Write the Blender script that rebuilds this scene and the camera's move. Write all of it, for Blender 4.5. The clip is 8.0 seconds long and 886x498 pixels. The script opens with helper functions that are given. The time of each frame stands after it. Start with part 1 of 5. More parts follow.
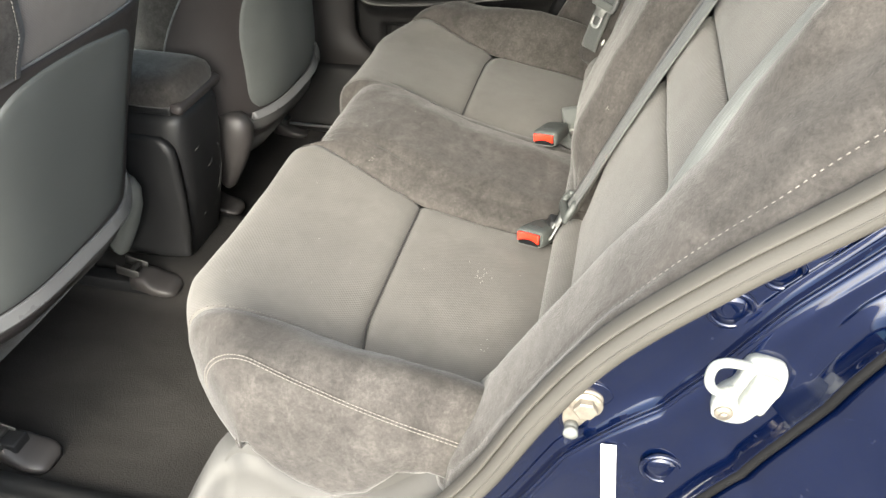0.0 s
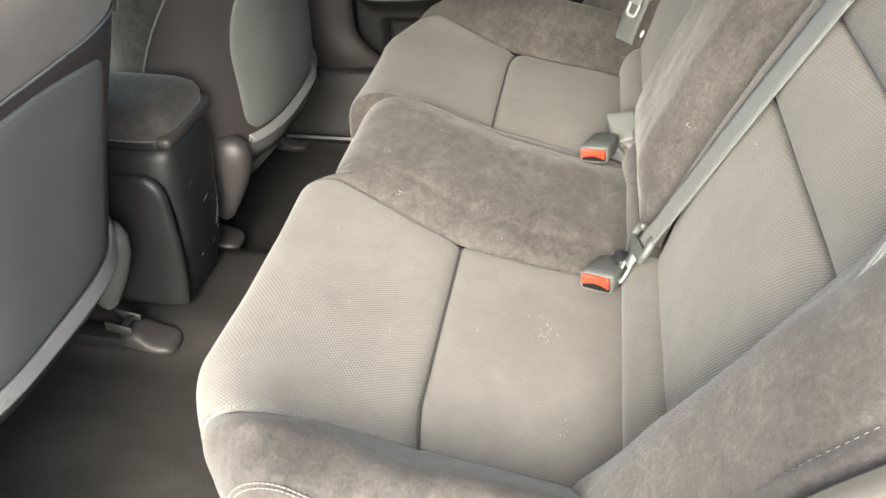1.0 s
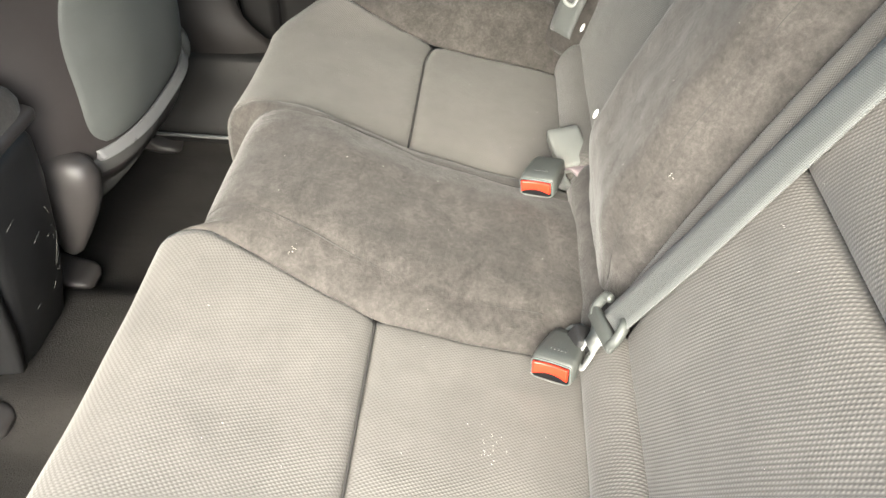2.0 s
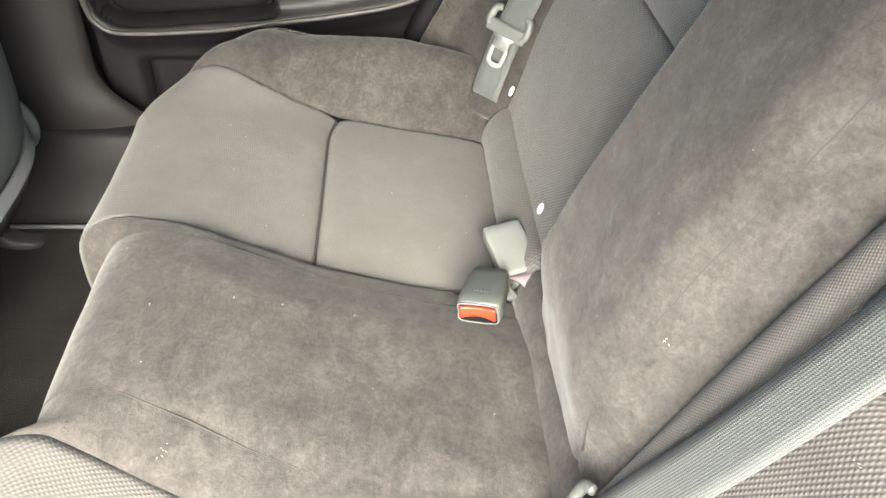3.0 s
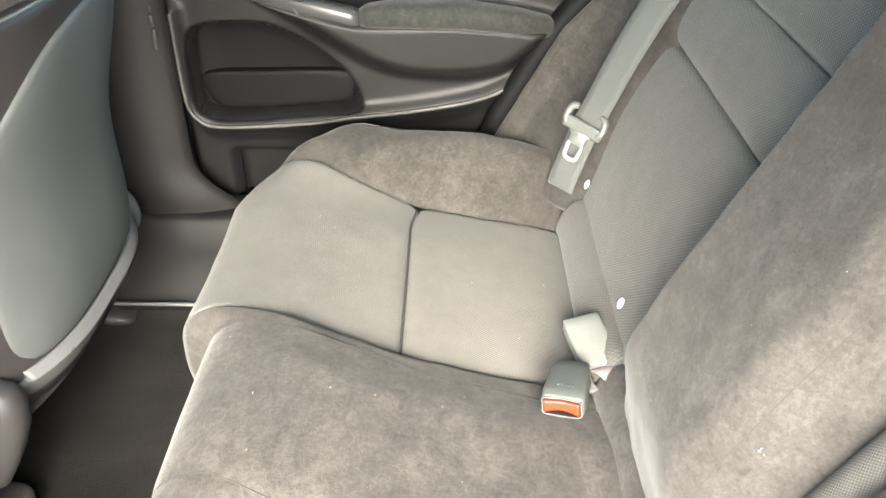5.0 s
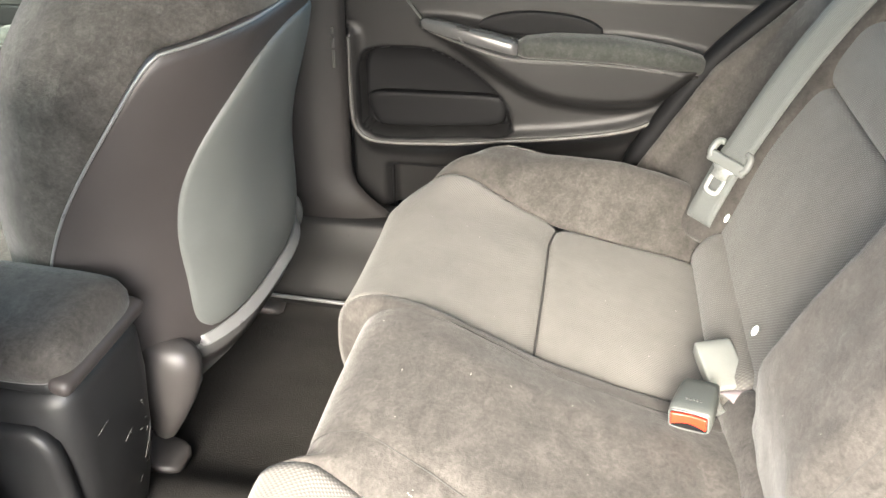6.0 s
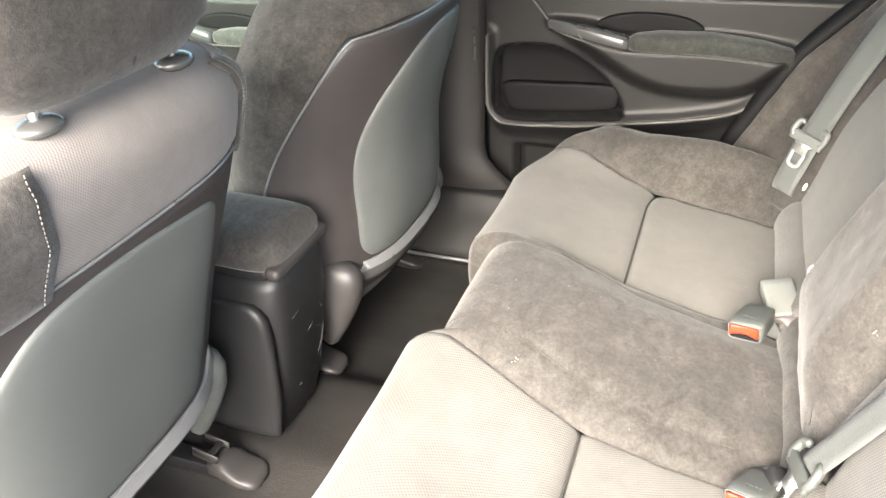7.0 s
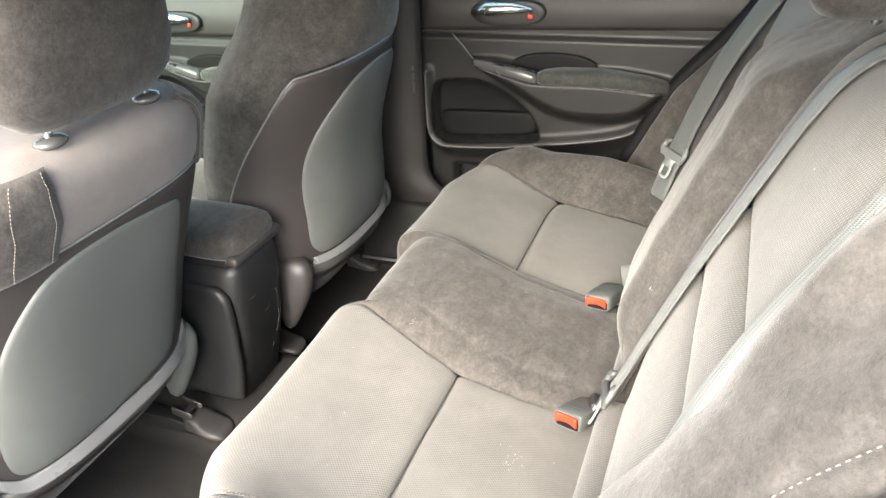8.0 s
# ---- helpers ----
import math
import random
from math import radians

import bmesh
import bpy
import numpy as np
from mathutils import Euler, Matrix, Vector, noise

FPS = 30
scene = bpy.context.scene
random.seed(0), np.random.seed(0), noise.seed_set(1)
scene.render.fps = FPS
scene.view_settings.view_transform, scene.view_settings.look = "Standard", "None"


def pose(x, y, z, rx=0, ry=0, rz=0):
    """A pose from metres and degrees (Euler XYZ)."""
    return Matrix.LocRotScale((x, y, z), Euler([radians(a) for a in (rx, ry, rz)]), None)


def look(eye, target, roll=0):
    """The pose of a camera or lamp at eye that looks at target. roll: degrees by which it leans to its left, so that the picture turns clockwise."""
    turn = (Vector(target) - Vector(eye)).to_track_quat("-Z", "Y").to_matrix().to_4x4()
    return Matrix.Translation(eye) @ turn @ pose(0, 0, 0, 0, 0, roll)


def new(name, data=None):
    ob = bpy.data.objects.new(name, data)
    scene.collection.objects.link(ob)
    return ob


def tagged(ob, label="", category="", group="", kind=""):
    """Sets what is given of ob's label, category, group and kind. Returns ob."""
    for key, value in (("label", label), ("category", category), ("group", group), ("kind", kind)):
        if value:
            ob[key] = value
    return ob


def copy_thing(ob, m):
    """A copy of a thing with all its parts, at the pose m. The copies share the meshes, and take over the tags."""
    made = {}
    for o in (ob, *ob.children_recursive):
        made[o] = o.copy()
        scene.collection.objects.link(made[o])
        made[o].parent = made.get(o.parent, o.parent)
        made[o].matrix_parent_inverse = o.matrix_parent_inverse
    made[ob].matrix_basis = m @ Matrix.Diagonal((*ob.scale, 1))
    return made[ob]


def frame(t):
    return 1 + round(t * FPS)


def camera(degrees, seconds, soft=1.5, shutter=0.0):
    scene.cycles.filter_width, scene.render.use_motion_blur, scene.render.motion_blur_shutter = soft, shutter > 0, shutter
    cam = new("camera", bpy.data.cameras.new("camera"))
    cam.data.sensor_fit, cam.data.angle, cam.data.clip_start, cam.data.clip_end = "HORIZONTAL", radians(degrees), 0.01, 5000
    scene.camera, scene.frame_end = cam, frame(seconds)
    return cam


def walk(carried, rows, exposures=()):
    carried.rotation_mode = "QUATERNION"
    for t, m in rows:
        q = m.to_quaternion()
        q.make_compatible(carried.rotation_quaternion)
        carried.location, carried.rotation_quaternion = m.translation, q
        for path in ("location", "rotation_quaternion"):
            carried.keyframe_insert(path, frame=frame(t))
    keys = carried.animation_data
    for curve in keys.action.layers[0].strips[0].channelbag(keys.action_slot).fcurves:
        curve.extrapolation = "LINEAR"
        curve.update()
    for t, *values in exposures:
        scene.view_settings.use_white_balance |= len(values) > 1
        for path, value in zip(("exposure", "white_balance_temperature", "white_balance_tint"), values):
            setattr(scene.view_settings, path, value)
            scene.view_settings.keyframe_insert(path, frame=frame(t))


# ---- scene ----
cam = camera(62.0, 8.0)
PATH = [
    (0, (0.025, -1.152, 1.267), (-0.343, 0.396, 0.055), -0.6),
    (0.5, (-0.02, -1.087, 1.247), (-0.407, 0.441, 0.016), -2.0),
    (1, (-0.102, -0.964, 1.233), (-0.431, 0.556, -0.024), -3.0),
    (1.2, (-0.119, -0.924, 1.223), (-0.401, 0.592, -0.051), -2.3),
    (2.3, (-0.169, -0.608, 1.167), (-0.156, 0.868, -0.183), 3.8),
    (2.5, (-0.176, -0.557, 1.164), (-0.116, 0.925, -0.178), 4.3),
    (3, (-0.164, -0.453, 1.153), (-0.019, 1.042, -0.167), 3.6),
    (3.5, (-0.173, -0.411, 1.172), (0.031, 1.109, -0.112), 2.6),
    (4, (-0.194, -0.416, 1.168), (-0.003, 1.13, -0.086), 2.3),
    (5.5, (-0.212, -0.497, 1.21), (-0.359, 1.137, 0.067), 0.6),
    (6, (-0.232, -0.544, 1.205), (-0.545, 1.097, 0.105), 0.2),
    (6.5, (-0.228, -0.63, 1.224), (-0.724, 0.985, 0.153), -1.4),
    (7, (-0.147, -0.814, 1.255), (-0.796, 0.754, 0.197), -3.4),
    (7.5, (-0.013, -0.965, 1.303), (-0.707, 0.598, 0.265), -4.5),
    (8, (0.112, -1.021, 1.342), (-0.574, 0.576, 0.353), -4.1),
]
walk(cam, [(t, look(eye, target, roll)) for t, eye, target, roll in PATH],
     [(0, 2.95, 6400, 0), (1, 3.3, 6500, 1), (2.5, 3.62, 6350, 0), (3.5, 3.98, 6300, 0), (5.5, 4.22, 6400, 1), (6.5, 4.22, 6500, 4), (8, 3.6, 6400, 3)])
# ---- end of path


import functools

# ---- light ----
world = bpy.data.worlds.new("sky")
world.use_nodes = True
scene.world = world
wn = world.node_tree.nodes
sky = wn.new("ShaderNodeTexSky")
sky.sky_type = "NISHITA"
sky.sun_disc = False
sky.sun_elevation, sky.sun_rotation = radians(35), radians(184)
sky.air_density, sky.dust_density, sky.ozone_density = 0.4, 4.5, 0.3
world.node_tree.links.new(sky.outputs[0], wn["Background"].inputs[0])
wn["Background"].inputs[1].default_value = 0.19
sun = new("sun", bpy.data.lights.new("sun", "SUN"))
sun.data.energy, sun.data.angle, sun.data.color = 0.72, radians(110), (1.0, 0.97, 0.92)
sun.matrix_world = look((-0.6, -8.4, 6.0), (0.0, 0.0, 0.0))


# ---- materials ----
def material(name, rgb, rough=0.6, metal=0.0, spec=0.5, sheen=0.0, coat=0.0):
    m = bpy.data.materials.new(name)
    m.use_nodes = True
    b = m.node_tree.nodes["Principled BSDF"]
    b.inputs["Base Color"].default_value = (*rgb, 1)
    b.inputs["Roughness"].default_value = rough
    b.inputs["Metallic"].default_value = metal
    b.inputs["Specular IOR Level"].default_value = spec
    b.inputs["Sheen Weight"].default_value = sheen
    b.inputs["Sheen Roughness"].default_value = 0.4
    b.inputs["Coat Weight"].default_value = coat
    return m


class Net:
    """Short hand for wiring one material."""

    def __init__(self, m):
        self.t = m.node_tree
        self.bsdf = self.t.nodes["Principled BSDF"]
        self.pos = self.t.nodes.new("ShaderNodeTexCoord")

    def node(self, kind, **values):
        n = self.t.nodes.new(kind)
        for key, value in values.items():
            n.inputs[key].default_value = value
        return n

    def link(self, a, b):
        self.t.links.new(a, b)

    def coords(self, uv, scale=(1, 1, 1), turn=0.0):
        n = self.node("ShaderNodeMapping", Scale=scale, Rotation=(0, 0, turn))
        self.link(self.pos.outputs["UV" if uv else "Object"], n.inputs["Vector"])
        return n.outputs["Vector"]

    def noise(self, scale, detail=3.0, rough=0.55, uv=False, stretch=(1, 1, 1), distort=0.0):
        n = self.node("ShaderNodeTexNoise", Scale=scale, Detail=detail, Roughness=rough, Distortion=distort)
        self.link(self.coords(uv, stretch), n.inputs["Vector"])
        return n.outputs["Fac"]

    def wave(self, scale, turn, distort=0.0):
        n = self.node("ShaderNodeTexWave", Scale=scale, Distortion=distort)
        n.wave_type, n.bands_direction, n.wave_profile = "BANDS", "X", "SIN"
        self.link(self.coords(True, (1, 1, 1), turn), n.inputs["Vector"])
        return n.outputs["Fac"]

    def ramp(self, fac, stops):
        n = self.t.nodes.new("ShaderNodeValToRGB")
        while len(n.color_ramp.elements) < len(stops):
            n.color_ramp.elements.new(0.5)
        for e, (p, c) in zip(n.color_ramp.elements, stops):
            e.position, e.color = p, (*c, 1)
        self.link(fac, n.inputs[0])
        return n.outputs[0]

    def math(self, op, a, b):
        n = self.t.nodes.new("ShaderNodeMath")
        n.operation = op
        for i, v in enumerate((a, b)):
            if isinstance(v, (int, float)):
                n.inputs[i].default_value = v
            else:
                self.link(v, n.inputs[i])
        return n.outputs[0]

    def mix(self, fac, a, b, kind="MIX"):
        n = self.t.nodes.new("ShaderNodeMix")
        n.data_type, n.blend_type = "RGBA", kind
        for sock, v in ((n.inputs[0], fac), (n.inputs[6], a), (n.inputs[7], b)):
            if isinstance(v, (int, float)):
                sock.default_value = v
            elif isinstance(v, tuple):
                sock.default_value = (*v, 1)
            else:
                self.link(v, sock)
        return n.outputs[2]

    def colour(self, c):
        self.link(c, self.bsdf.inputs["Base Color"])

    def rough(self, r):
        self.link(r, self.bsdf.inputs["Roughness"])

    def bump(self, height, distance, strength=1.0):
        n = self.node("ShaderNodeBump", Distance=distance, Strength=strength)
        self.link(height, n.inputs["Height"])
        if self.bsdf.inputs["Normal"].is_linked:
            self.link(self.bsdf.inputs["Normal"].links[0].from_socket, n.inputs["Normal"])
        self.link(n.outputs[0], self.bsdf.inputs["Normal"])


def shade(c, k):
    return tuple(v * k for v in c)


def weave_cloth(name, rgb, ribs, turn, relief, deep):
    """Ribbed seat cloth: crossed rows of small beads with dark gaps between them, faintly soiled."""
    m = material(name, rgb, 0.85, spec=0.25, sheen=0.12)
    n = Net(m)
    row, bead = n.wave(ribs, turn - 0.62), n.wave(ribs, turn + 0.62)
    rib = n.math("MULTIPLY", n.math("ADD", n.math("MULTIPLY", row, 0.85), 0.15), n.math("ADD", n.math("MULTIPLY", bead, 0.65), 0.35))
    stain, haze = n.noise(6, 4, 0.6), n.noise(31, 4, 0.7, distort=0.4)
    grain = n.noise(520, 2, 0.6)
    soil = n.math("ADD", n.math("MULTIPLY", stain, 0.6), n.math("MULTIPLY", haze, 0.4))
    base = n.ramp(soil, [(0.35, shade(rgb, 0.84)), (0.5, rgb), (0.66, shade(rgb, 1.2))])
    base = n.mix(n.math("MULTIPLY", grain, 0.35), base, shade(rgb, 1.35))
    gap = n.mix(1.0, base, (deep, deep, deep), "MULTIPLY")
    n.colour(n.mix(rib, gap, base))
    n.bump(rib, relief, 0.8)
    n.bump(grain, 0.0004, 0.3)
    return m


def suede_cloth(name, rgb):
    """Brushed suede: patches of nap that lie lighter and darker, streaks and fine fuzz."""
    m = material(name, rgb, 0.95, spec=0.1, sheen=0.15)
    n = Net(m)
    nap = n.noise(9, 6, 0.68, distort=0.7)
    streak = n.noise(26, 5, 0.68, stretch=(1.0, 0.4, 0.6), distort=1.0)
    blot = n.noise(52, 5, 0.72, distort=0.6)
    fine, speck = n.noise(750, 2, 0.75), n.noise(210, 3, 0.75, distort=0.3)
    mixd = n.math("ADD", n.math("ADD", n.math("MULTIPLY", nap, 0.24), n.math("MULTIPLY", speck, 0.24)), n.math("ADD", n.math("MULTIPLY", streak, 0.24), n.math("MULTIPLY", blot, 0.28)))
    c = n.ramp(mixd, [(0.41, shade(rgb, 0.5)), (0.475, shade(rgb, 0.85)), (0.525, shade(rgb, 1.15)), (0.59, shade(rgb, 1.75))])
    c = n.mix(n.math("MULTIPLY", fine, 0.45), c, shade(rgb, 1.6))
    n.colour(c)
    n.bump(fine, 0.0006, 0.7)
    n.bump(speck, 0.0012, 0.35)
    n.bump(blot, 0.002, 0.3)
    return m


def moulded_plastic(name, rgb, rough, spec=0.5, grain=900.0):
    m = material(name, rgb, rough, spec=spec)
    n = Net(m)
    g = n.noise(grain, 2, 0.6)
    dust = n.noise(9, 5, 0.65)
    n.colour(n.ramp(dust, [(0.35, shade(rgb, 0.88)), (0.6, rgb), (0.8, shade(rgb, 1.2))]))
    n.rough(n.math("ADD", n.math("MULTIPLY", dust, 0.25), rough - 0.12))
    n.bump(g, 0.0004, 0.5)
    return m


def carpet_pile(name, rgb):
    m = material(name, rgb, 1.0, spec=0.05, sheen=0.03)
    n = Net(m)
    f, wear, dirt = n.noise(380, 3, 0.75), n.noise(9, 5, 0.65, stretch=(0.6, 1.4, 1.0), distort=0.6), n.noise(60, 4, 0.7)
    c = n.ramp(wear, [(0.36, shade(rgb, 0.65)), (0.5, rgb), (0.66, shade(rgb, 1.5))])
    c = n.mix(n.math("MULTIPLY", f, 0.6), shade(rgb, 0.6), c)
    c = n.mix(n.math("GREATER_THAN", dirt, 0.735), c, shade(rgb, 2.2))
    n.colour(c)
    n.bump(f, 0.003, 0.9)
    return m


def belt_web(name, rgb):
    m = material(name, rgb, 0.55, spec=0.4, sheen=0.1)
    n = Net(m)
    w, x = n.wave(190, 0.0), n.wave(130, 1.5708)
    n.colour(n.mix(n.math("MULTIPLY", w, 0.5), shade(rgb, 0.75), shade(rgb, 1.08)))
    n.bump(n.math("MULTIPLY", w, x), 0.0006, 0.7)
    return m


def car_paint(name, rgb):
    """Metallic paint under clear lacquer, with dust."""
    m = material(name, rgb, 0.34, metal=0.6, spec=0.1, coat=1.0)
    n = Net(m)
    n.bsdf.inputs["Coat Roughness"].default_value = 0.035
    flake, dust = n.noise(1500, 1, 0.5), n.noise(70, 5, 0.75)
    c = n.mix(n.math("MULTIPLY", flake, 0.5), rgb, shade(rgb, 2.0))
    c = n.mix(n.math("MULTIPLY", n.math("GREATER_THAN", dust, 0.66), 0.4), c, (0.05, 0.055, 0.07))
    n.colour(c)
    n.rough(n.math("ADD", n.math("MULTIPLY", dust, 0.2), 0.24))
    return m


def worn_metal(name, rgb, rough, metal=1.0):
    m = material(name, rgb, rough, metal=metal)
    n = Net(m)
    s = n.noise(180, 4, 0.7)
    n.rough(n.math("ADD", n.math("MULTIPLY", s, 0.35), rough - 0.1))
    n.colour(n.ramp(s, [(0.3, shade(rgb, 0.7)), (0.6, rgb)]))
    n.bump(s, 0.0003, 0.4)
    return m


CLOTH_RGB, SUEDE_RGB = (0.094, 0.0895, 0.0835), (0.033, 0.0305, 0.0285)
cloth = weave_cloth("ribbed_cloth", CLOTH_RGB, 96.0, -1.40, 0.0005, 0.76)
front_cloth = weave_cloth("front_seat_cloth", (0.118, 0.107, 0.102), 120.0, -1.40, 0.0003, 0.86)
cloth_roll = weave_cloth("ribbed_cloth_roll", shade(CLOTH_RGB, 0.85), 150.0, -1.40, 0.0005, 0.5)
cloth_back = weave_cloth("ribbed_cloth_back", CLOTH_RGB, 92.0, -1.40, 0.0007, 0.52)
suede = suede_cloth("suede", SUEDE_RGB)
suede_door = suede_cloth("suede_dark", (0.024, 0.025, 0.0235))
carpet = carpet_pile("carpet", (0.027, 0.0255, 0.024))
shell_plastic = moulded_plastic("seat_shell_plastic", (0.030, 0.0265, 0.026), 0.42, 0.35)
panel_plastic = moulded_plastic("seat_panel_plastic", (0.078, 0.082, 0.079), 0.5, 0.25)
trim_plastic = moulded_plastic("trim_plastic", (0.019, 0.0175, 0.0175), 0.48, 0.28)
dark_plastic = moulded_plastic("dark_plastic", (0.013, 0.013, 0.0135), 0.42, 0.26)
gloss_plastic = moulded_plastic("grey_handle_plastic", (0.12, 0.12, 0.12), 0.3, 0.6)
handle_plastic = moulded_plastic("handle_plastic", (0.045, 0.045, 0.046), 0.25, 0.6)
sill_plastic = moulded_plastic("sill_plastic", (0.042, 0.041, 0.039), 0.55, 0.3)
vinyl = moulded_plastic("vinyl", (0.085, 0.083, 0.08), 0.7, 0.3, 300)
# black for the seals; also the shade colour of door pocket and grab cup
rubber = moulded_plastic("seal_and_recess_black", (0.005, 0.005, 0.0055), 0.55, 0.08)
strip_grey = moulded_plastic("weatherstrip_cloth", (0.043, 0.0405, 0.036), 0.7, 0.25, 700)
belt = belt_web("belt_webbing", (0.078, 0.083, 0.081))
belt_mauve = belt_web("belt_mauve", (0.16, 0.13, 0.14))
buckle_plastic = moulded_plastic("buckle_plastic", (0.118, 0.123, 0.116), 0.5, 0.4, 500)
buckle_dark = moulded_plastic("buckle_dark", (0.050, 0.054, 0.051), 0.42, 0.4, 500)
red_plastic = material("red_button", (0.5, 0.022, 0.008), 0.35)
latch_metal = worn_metal("latch_metal", (0.34, 0.35, 0.34), 0.45, 0.55)
latch_plastic = moulded_plastic("latch_cover", (0.098, 0.102, 0.098), 0.45, 0.5)
chrome = worn_metal("chrome", (0.75, 0.75, 0.73), 0.15)
steel = worn_metal("bolt_steel", (0.2, 0.18, 0.15), 0.42, 0.6)
striker_paint = worn_metal("striker_zinc", (0.24, 0.25, 0.235), 0.5, metal=0.15)
paint = car_paint("blue_paint", (0.0004, 0.0027, 0.0165))
thread = material("pale_thread", (0.115, 0.107, 0.097), 0.85)
thread_dark = material("dark_thread", (0.018, 0.017, 0.016), 0.9)
white_plastic = material("white_plastic", (0.75, 0.74, 0.7), 0.4)
white_tape = material("white_tape", (0.8, 0.8, 0.78), 0.5)
headliner_cloth = carpet_pile("headliner_cloth", (0.6, 0.58, 0.54))
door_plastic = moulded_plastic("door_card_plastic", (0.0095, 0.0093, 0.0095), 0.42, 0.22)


def tinted_glass(name, rgb):
    """Thin tinted pane: most light goes straight through, a little is mirrored."""
    m = bpy.data.materials.new(name)
    m.use_nodes = True
    t = m.node_tree
    t.nodes.remove(t.nodes["Principled BSDF"])
    clear, gloss, mixed = t.nodes.new("ShaderNodeBsdfTransparent"), t.nodes.new("ShaderNodeBsdfGlossy"), t.nodes.new("ShaderNodeMixShader")
    clear.inputs[0].default_value = (*rgb, 1)
    gloss.inputs["Roughness"].default_value = 0.02
    mixed.inputs[0].default_value = 0.06
    t.links.new(clear.outputs[0], mixed.inputs[1])
    t.links.new(gloss.outputs[0], mixed.inputs[2])
    t.links.new(mixed.outputs[0], t.nodes["Material Output"].inputs[0])
    return m


window_glass = tinted_glass("tinted_window_glass", (0.78, 0.88, 0.82))
concrete = carpet_pile("concrete", (0.2, 0.197, 0.19))


# ---- building helpers ----
ORIGIN = {}


def thing(name, at, label, category, group="", kind=""):
    """An Empty at the base of a thing."""
    ob = new(name)
    ob.empty_display_size = 0.05
    ob.location = at
    ORIGIN[ob.name] = Vector(at)
    return tagged(ob, label, category, group, kind)


def part(name, bm, mat, parent, label="", flat=False):
    """Links a bmesh, in world places, as one mesh object under a thing or a part."""
    at = ORIGIN[parent.name]
    bmesh.ops.translate(bm, verts=bm.verts, vec=-at)
    bmesh.ops.recalc_face_normals(bm, faces=bm.faces)
    for f in bm.faces:
        f.smooth = not flat
    me = bpy.data.meshes.new(name)
    bm.to_mesh(me)
    bm.free()
    me.materials.append(mat)
    ob = new(name, me)
    ob.parent = parent
    ORIGIN[ob.name] = at
    return tagged(ob, label)


def setting(name, bm, mat, label, category, flat=False):
    """A piece of the setting: one mesh at top level."""
    bmesh.ops.recalc_face_normals(bm, faces=bm.faces)
    for f in bm.faces:
        f.smooth = not flat
    me = bpy.data.meshes.new(name)
    bm.to_mesh(me)
    bm.free()
    me.materials.append(mat)
    ob = new(name, me)
    ORIGIN[ob.name] = Vector((0, 0, 0))
    return tagged(ob, label, category, "", "structure")


def smooth(a, b, x):
    t = min(1.0, max(0.0, (x - a) / (b - a)))
    return t * t * (3 - 2 * t)


def spline(points, count):
    """A smooth line of count points through the given points, evenly spaced."""
    p = np.array(points, float)
    q = np.vstack([2 * p[0] - p[1], p, 2 * p[-1] - p[-2]])
    a, b, c, d = (q[k:len(q) - 3 + k, None, :] for k in range(4))
    t = np.linspace(0, 1, 24, endpoint=False)[None, :, None]
    out = 0.5 * (2 * b + (c - a) * t + (2 * a - 5 * b + 4 * c - d) * t * t + (3 * b - a - 3 * c + d) * t ** 3)
    out = np.vstack([out.reshape(-1, p.shape[1]), p[-1:]])
    s = np.r_[0, np.cumsum(np.linalg.norm(np.diff(out, axis=0), axis=1))]
    want = np.linspace(0, s[-1], count)
    return np.stack([np.interp(want, s, out[:, k]) for k in range(p.shape[1])], 1)


class Profile:
    """A smooth line in the x-z plane, read by its length, with the outward normal."""

    def __init__(self, points, side):
        self.p = spline(points, 400)
        self.s = np.r_[0, np.cumsum(np.linalg.norm(np.diff(self.p, axis=0), axis=1))]
        self.length = self.s[-1]
        d = np.gradient(self.p, axis=0)
        d /= np.linalg.norm(d, axis=1)[:, None]
        k = np.ones(15) / 15
        n = np.stack([-d[:, 1], d[:, 0]], 1) * side
        self.n = np.stack([np.convolve(np.pad(n[:, i], 7, "edge"), k, "valid") for i in range(2)], 1)

    def at(self, s):
        f = lambda a: float(np.interp(s, self.s, a))
        return f(self.p[:, 0]), f(self.p[:, 1]), f(self.n[:, 0]), f(self.n[:, 1])

    def where(self, axis, value, lo=0.0, hi=1.0):
        i0, i1 = int(lo * 399), int(hi * 399) + 1
        i = i0 + int(np.argmin(abs(self.p[i0:i1, axis] - value)))
        return float(self.s[i])


